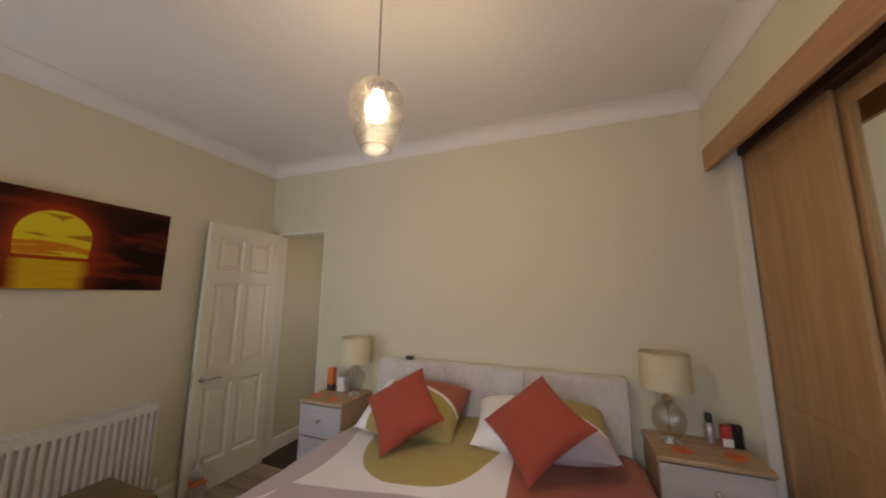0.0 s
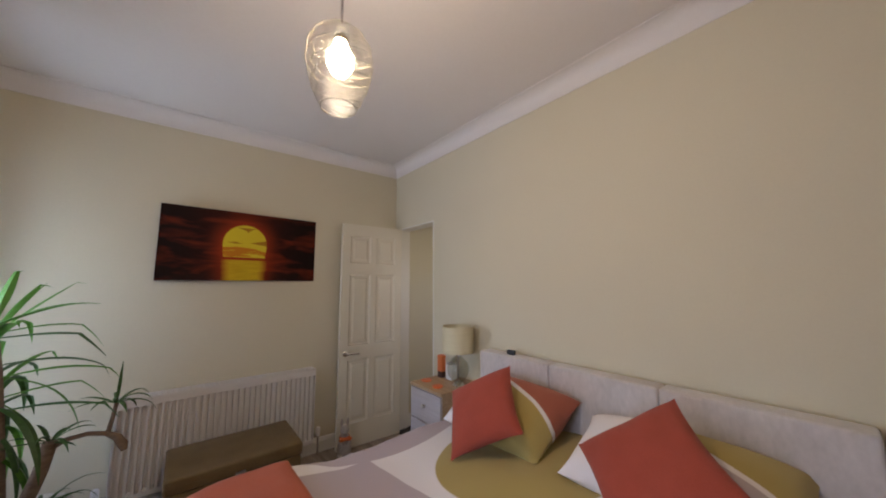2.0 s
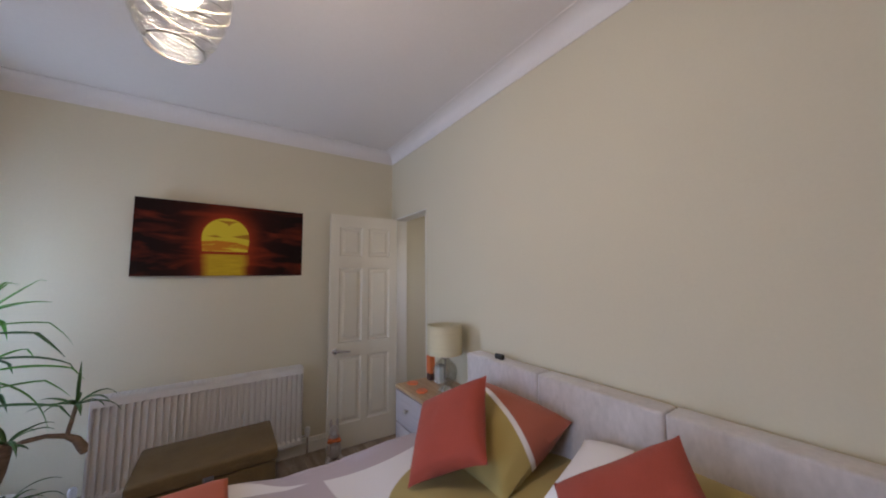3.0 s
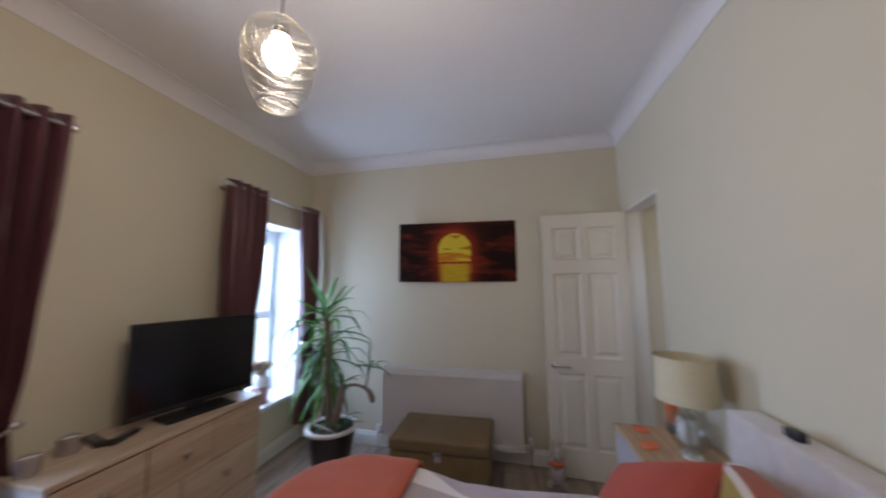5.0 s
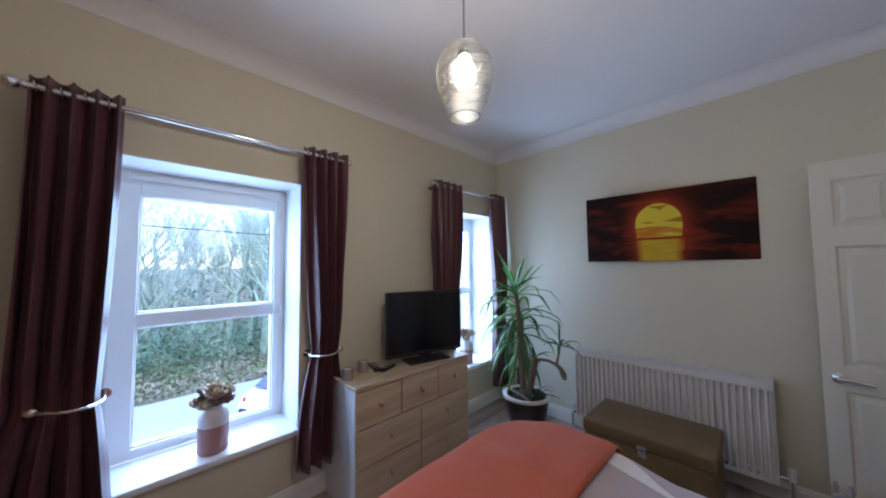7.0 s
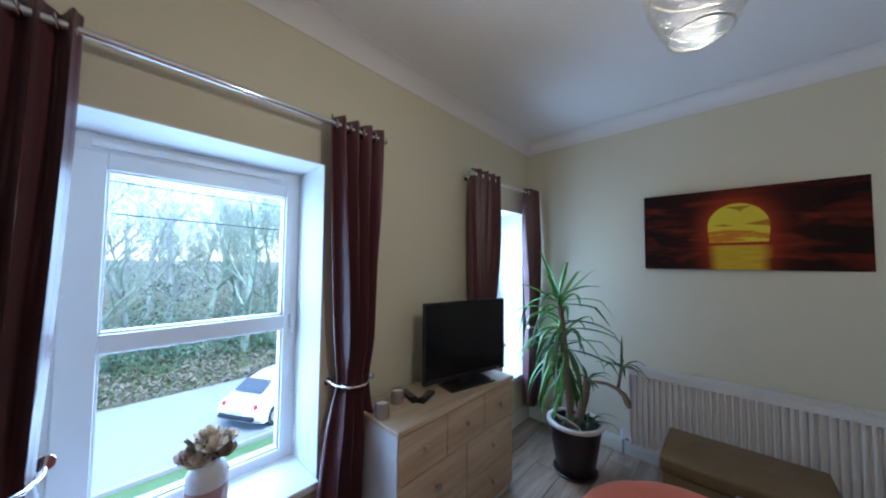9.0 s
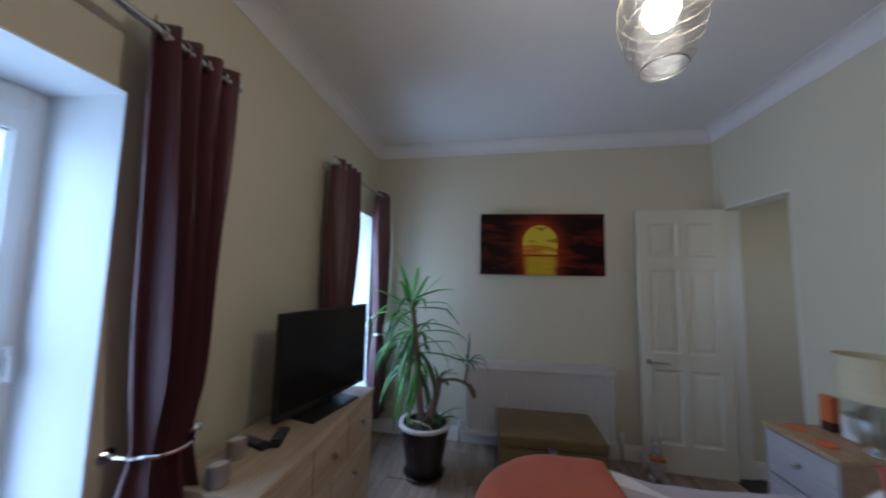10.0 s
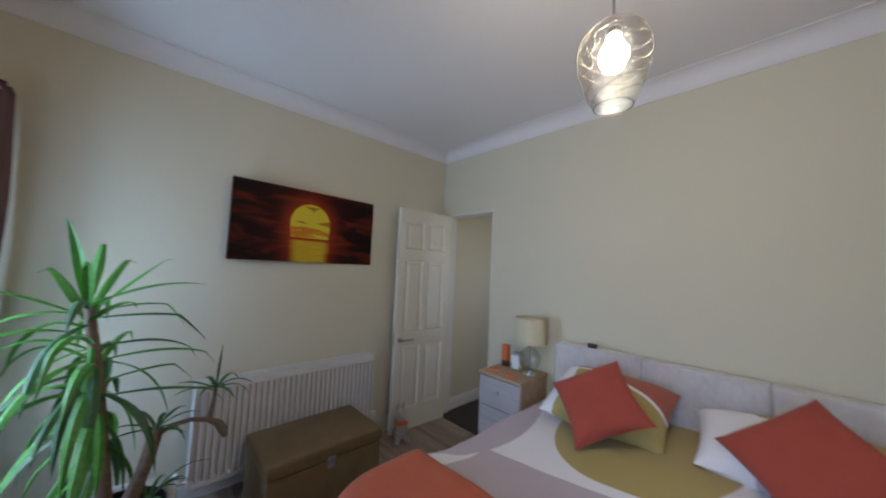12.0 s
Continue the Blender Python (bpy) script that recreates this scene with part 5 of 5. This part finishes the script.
ys = [60, 20, -3.4, -6, -9, -11.9, -17.6, -17.9, -18.6, -19.3, -20, -22.5, -25, -28, -31, -35, -40, -60, -120, -400, -2000]
xs = [-2000, -300, -80, -40] + [-30 + 2.5 * k for k in range(25)] + [40, 80, 300, 2000]
bm = bmesh.new()
grid = [[bm.verts.new((x, y, bank(x, y))) for x in xs] for y in ys]
for j in range(len(ys) - 1):
    for i in range(len(xs) - 1):
        f = bm.faces.new((grid[j][i], grid[j][i + 1], grid[j + 1][i + 1], grid[j + 1][i]))
        f.material_index = 0 if ys[j] > -11.85 else 1
structure("ground", bm, [M["grass"], M["woodfloor"]], "grassy verge and leaf-strewn wooded bank", "ground", smooth=True)
structure("road", boxes((-300, 300, -17.6, -11.9, GROUND - 0.1, GROUND + 0.02)), M["asphalt"], "pale worn asphalt road", "road")
structure("kerb", boxes((-300, 300, -11.9, -11.77, GROUND - 0.1, GROUND + 0.10), bevel=0.01), M["tin"], "grey kerb stones along the road", "kerb")


def limb(bm, p, d, r, length, depth, rnd):
    """Tapered bare branches that fork again and again."""
    pts, rs = [p], [r]
    n = 4 if depth > 1 else 3
    for k in range(n):
        d = (d + Vector((rnd.uniform(-1, 1), rnd.uniform(-1, 1), rnd.uniform(-0.3, 0.7))) * 0.16).normalized()
        p = p + d * (length / n)
        pts.append(p)
        rs.append(r * (1 - 0.45 * (k + 1) / n))
    tube(pts, rs, 5 if depth > 2 else 3, bm, caps=False)
    if depth == 0:
        return
    for k in range(rnd.randint(3, 4) if depth > 1 else 4):
        at = rnd.randint(1, n) if k else n
        spread = Vector((rnd.uniform(-1, 1), rnd.uniform(-1, 1), rnd.uniform(-0.1, 0.8)))
        limb(bm, pts[at], (d * 0.8 + spread * 0.75).normalized(), max(rs[at] * 0.62, 0.006), length * rnd.uniform(0.55, 0.78), depth - 1, rnd)


def tree(x, y, h, seed, mat, label, depth=5):
    rnd = random.Random(seed)
    t = thing("bare_tree", (x, y, bank(x, y) - 0.1), label, "tree", "winter trees")
    bm = bmesh.new()
    n = 5
    p, d = Vector((0, 0, 0)), Vector((rnd.uniform(-0.1, 0.1), rnd.uniform(-0.1, 0.1), 1)).normalized()
    pts, rs = [p], [h * 0.020]
    for k in range(n):
        d = (d + Vector((rnd.uniform(-1, 1), rnd.uniform(-1, 1), 0)) * 0.08).normalized()
        p = p + d * (h * 0.5 / n)
        pts.append(p)
        rs.append(h * 0.020 * (1 - 0.5 * (k + 1) / n))
    part("trunk", tube(pts, rs, 8), M[mat], t)
    for k in range(7):
        at = rnd.randint(2, n) if k > 1 else n
        a = rnd.uniform(0, 6.28)
        limb(bm, pts[at], Vector((math.cos(a) * 0.7, math.sin(a) * 0.7, rnd.uniform(0.4, 1.0))).normalized(), rs[at] * 0.6, h * rnd.uniform(0.17, 0.25), depth - 1, rnd)
    part("crown", bm, M[mat], t)


rnd = random.Random(5)
tree(-2.9, -21.5, 11.5, 1, "twig", "leafless tree with mossy bark across the road")
for k in range(20):
    x = -15 + 1.25 * k + rnd.uniform(-0.5, 0.5)
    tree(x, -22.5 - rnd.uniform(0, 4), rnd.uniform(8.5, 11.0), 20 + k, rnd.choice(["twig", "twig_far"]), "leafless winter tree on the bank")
for k in range(20):
    x = -22 + 1.7 * k + rnd.uniform(-0.7, 0.7)
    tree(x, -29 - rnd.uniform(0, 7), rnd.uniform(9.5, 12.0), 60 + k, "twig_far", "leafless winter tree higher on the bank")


def scrub(name, mat, count, area, size, lift, label, seed):
    """Loose undergrowth of many small leaves and stalks."""
    rnd = random.Random(seed)
    verts, faces = [], []
    for _ in range(count):
        x, y = rnd.uniform(area[0], area[1]), rnd.uniform(area[2], area[3])
        clump = max(0.0, noise.noise((x * 0.55, y * 0.55, seed)) + 0.35)
        z = bank(x, y) + rnd.uniform(0, 1) ** 1.4 * lift * clump * 1.6
        s = size * rnd.uniform(0.5, 1.3)
        a, b = rnd.uniform(0, 6.28), rnd.uniform(-0.9, 0.9)
        u = Vector((math.cos(a), math.sin(a), b)) * s
        v = Vector((-math.sin(a) * 0.5, math.cos(a) * 0.5, rnd.uniform(-0.6, 0.6))) * s
        c = Vector((x, y, z))
        k = len(verts)
        verts += [c - u, c + v * 0.6, c + u, c - v * 0.6]
        faces.append((k, k + 1, k + 2, k + 3))
    me = bpy.data.meshes.new(name)
    me.from_pydata([tuple(v) for v in verts], [], faces)
    me.materials.append(M[mat])
    tagged(new(name, me), label, "undergrowth", kind="stuff")


def twig_haze(name, count, area, heights, mat, label, seed):
    """The fine outer twigs of a winter wood, too many to count."""
    rnd = random.Random(seed)
    verts, faces = [], []
    for _ in range(count):
        x, y = rnd.uniform(area[0], area[1]), rnd.uniform(area[2], area[3])
        thick = noise.noise((x * 0.35, y * 0.2, seed)) + 0.5 * noise.noise((x * 0.9, y * 0.5, seed + 3))
        z = bank(x, y) + rnd.uniform(*heights) * (1.0 + 0.30 * thick)
        if thick + rnd.uniform(-0.5, 0.6) < 0:
            continue
        s = rnd.uniform(0.12, 0.45)
        d = Vector((rnd.uniform(-0.8, 0.8), rnd.uniform(-0.5, 0.5), rnd.uniform(-0.25, 1.0))).normalized() * s
        w = Vector((d.z, 0, -d.x)).normalized() * rnd.uniform(0.002, 0.0042)
        c = Vector((x, y, z))
        k = len(verts)
        verts += [c - w, c + w, c + d * 0.5 + w * 0.8 + Vector((0.05 * s, 0, 0)), c + d]
        faces += [(k, k + 1, k + 2), (k, k + 2, k + 3)]
    me = bpy.data.meshes.new(name)
    me.from_pydata([tuple(v) for v in verts], [], faces)
    me.materials.append(M[mat])
    tagged(new(name, me), label, "woodland", kind="stuff")


twig_haze("far_wood_twigs", 150000, (-30, 14, -40, -24), (0.5, 10.2), "twig_far", "leafless twigs of the winter wood, paled for haze", 4)
twig_haze("near_wood_twigs", 34000, (-20, 10, -25, -20), (0.6, 9.0), "twig", "grey-green twigs of the roadside trees", 9)
scrub("ivy_thicket", "ivy", 42000, (-20, 10, -27, -20.2), 0.10, 3.4, "dark evergreen ivy and shrubs along the bank", 3)
scrub("bracken", "bramble", 14000, (-20, 10, -20.4, -17.8), 0.09, 0.8, "brown dead bracken and brambles along the road edge", 8)
scrub("grass_tufts", "grass", 9000, (-20, 10, -22, -18.2), 0.09, 0.6, "pale green grass tufts on the bank", 13)

for k, (z, y, sag) in enumerate(((3.35, -12.0, 0.10), (2.65, -12.2, 0.14))):
    pts = [(x, y, z + 0.02 * x - sag * (1 - (x / 30) ** 2)) for x in range(-30, 31, 3)]
    single("overhead_cable", tube(pts, 0.012, 6), M["black"], "thin black overhead cable above the road", "cable", "overhead cables")


def car():
    """A small rounded white car parked along the road, tail towards the east."""
    c = thing("parked_car", (-1.95, -13.65, GROUND + 0.02), "small rounded white car parked on the road", "car", rz=28)
    L, w = 1.95, 0.82
    side = [(-1.95, 0.42), (-1.93, 0.62), (-1.70, 0.76), (-1.05, 0.90), (-0.55, 1.28), (-0.05, 1.42), (0.45, 1.42), (0.95, 1.28), (1.45, 1.02), (1.80, 0.82), (1.94, 0.62), (1.95, 0.40), (1.80, 0.24), (-1.80, 0.24)]
    bm = bmesh.new()
    rings = []
    for f in (-1.0, -0.96, -0.80, -0.4, 0.0, 0.4, 0.80, 0.96, 1.0):
        k = 1 - 0.10 * abs(f) ** 4
        ring = []
        for x, z in side:
            tuck = 1 - 0.24 * max(0.0, (z - 0.85) / 0.6)
            ring.append(bm.verts.new((x * (1 - 0.05 * f * f), f * w * tuck, 0.24 + (z - 0.24) * k)))
        rings.append(ring)
    for a, b in zip(rings, rings[1:]):
        for k in range(len(side)):
            j = (k + 1) % len(side)
            bm.faces.new((a[k], a[j], b[j], b[k]))
    bm.faces.new(rings[0])
    bm.faces.new(rings[-1][::-1])
    body = part("body", bm, M["car"], c, smooth=True)
    rear = bmesh.new()
    vs = [rear.verts.new(p) for p in ((1.49, -0.52, 1.04), (1.49, 0.52, 1.04), (1.02, 0.50, 1.29), (1.02, -0.50, 1.29))]
    rear.faces.new(vs)
    bmesh.ops.translate(rear, verts=rear.verts, vec=(0.03, 0, 0.02))
    bmesh.ops.solidify(rear, geom=rear.faces[:], thickness=0.012)
    part("rear_window", rear, M["car_glass"], body, "dark rear window")
    for s in (-1, 1):
        sw = boxes((-0.75, 0.85, s * 0.735 - 0.02, s * 0.735 + 0.02, 0.98, 1.24), bevel=0.05, seg=3)
        part("side_window", sw, M["car_glass"], body, "dark side window")
        part("tail_lamp", ball(bmesh.new(), (1.80, s * 0.60, 0.74), 0.085, (0.7, 0.8, 1.1)), M["lens"], c, "red tail lamp", smooth=True)
        for x in (-1.25, 1.22):
            wheel = tube([(x, s * 0.62, 0.30), (x, s * 0.83, 0.30)], 0.30, 28)
            wo = part("wheel", wheel, M["tyre"], c)
            part("rim", tube([(x, s * 0.80, 0.30), (x, s * 0.842, 0.30)], 0.19, 20), M["tin"], wo, "silver wheel rim")
    part("bumper", boxes((1.86, 1.99, -0.66, 0.66, 0.36, 0.50), bevel=0.04, seg=3), M["black"], c, "dark rear bumper")
    part("number_plate", boxes((1.945, 1.975, -0.26, 0.26, 0.56, 0.67)), M["plate"], c, "pale number plate")


car()


# ---------------------------------------------------------------- floor boards
floor = structure("floor", boxes((-0.3, 3.75, SOUTH - 0.02, 0.0, -0.1, -0.012)), M["joint"], "grey-brown laminate plank floor", "floor")
plank_w, plank_l = 0.19, 1.20
cut = {}
for j in range(15):
    y = SOUTH + plank_w * j
    for i in range(-1, 4):
        x = -0.25 + plank_l * i + (0.40 * (j % 3))
        a, b = max(x, -0.25), min(x + plank_l - 0.003, 3.70)
        if b - a < 0.05:
            continue
        size = round(b - a, 3)
        if size not in cut:
            cut[size] = mesh_of("plank", boxes((0, size, 0, plank_w - 0.003, -0.012, 0.0), bevel=0.0015, seg=1), M["floor"])
        pl = new("plank", cut[size])
        pl.parent = floor
        pl.matrix_basis = pose(a, y, 0)
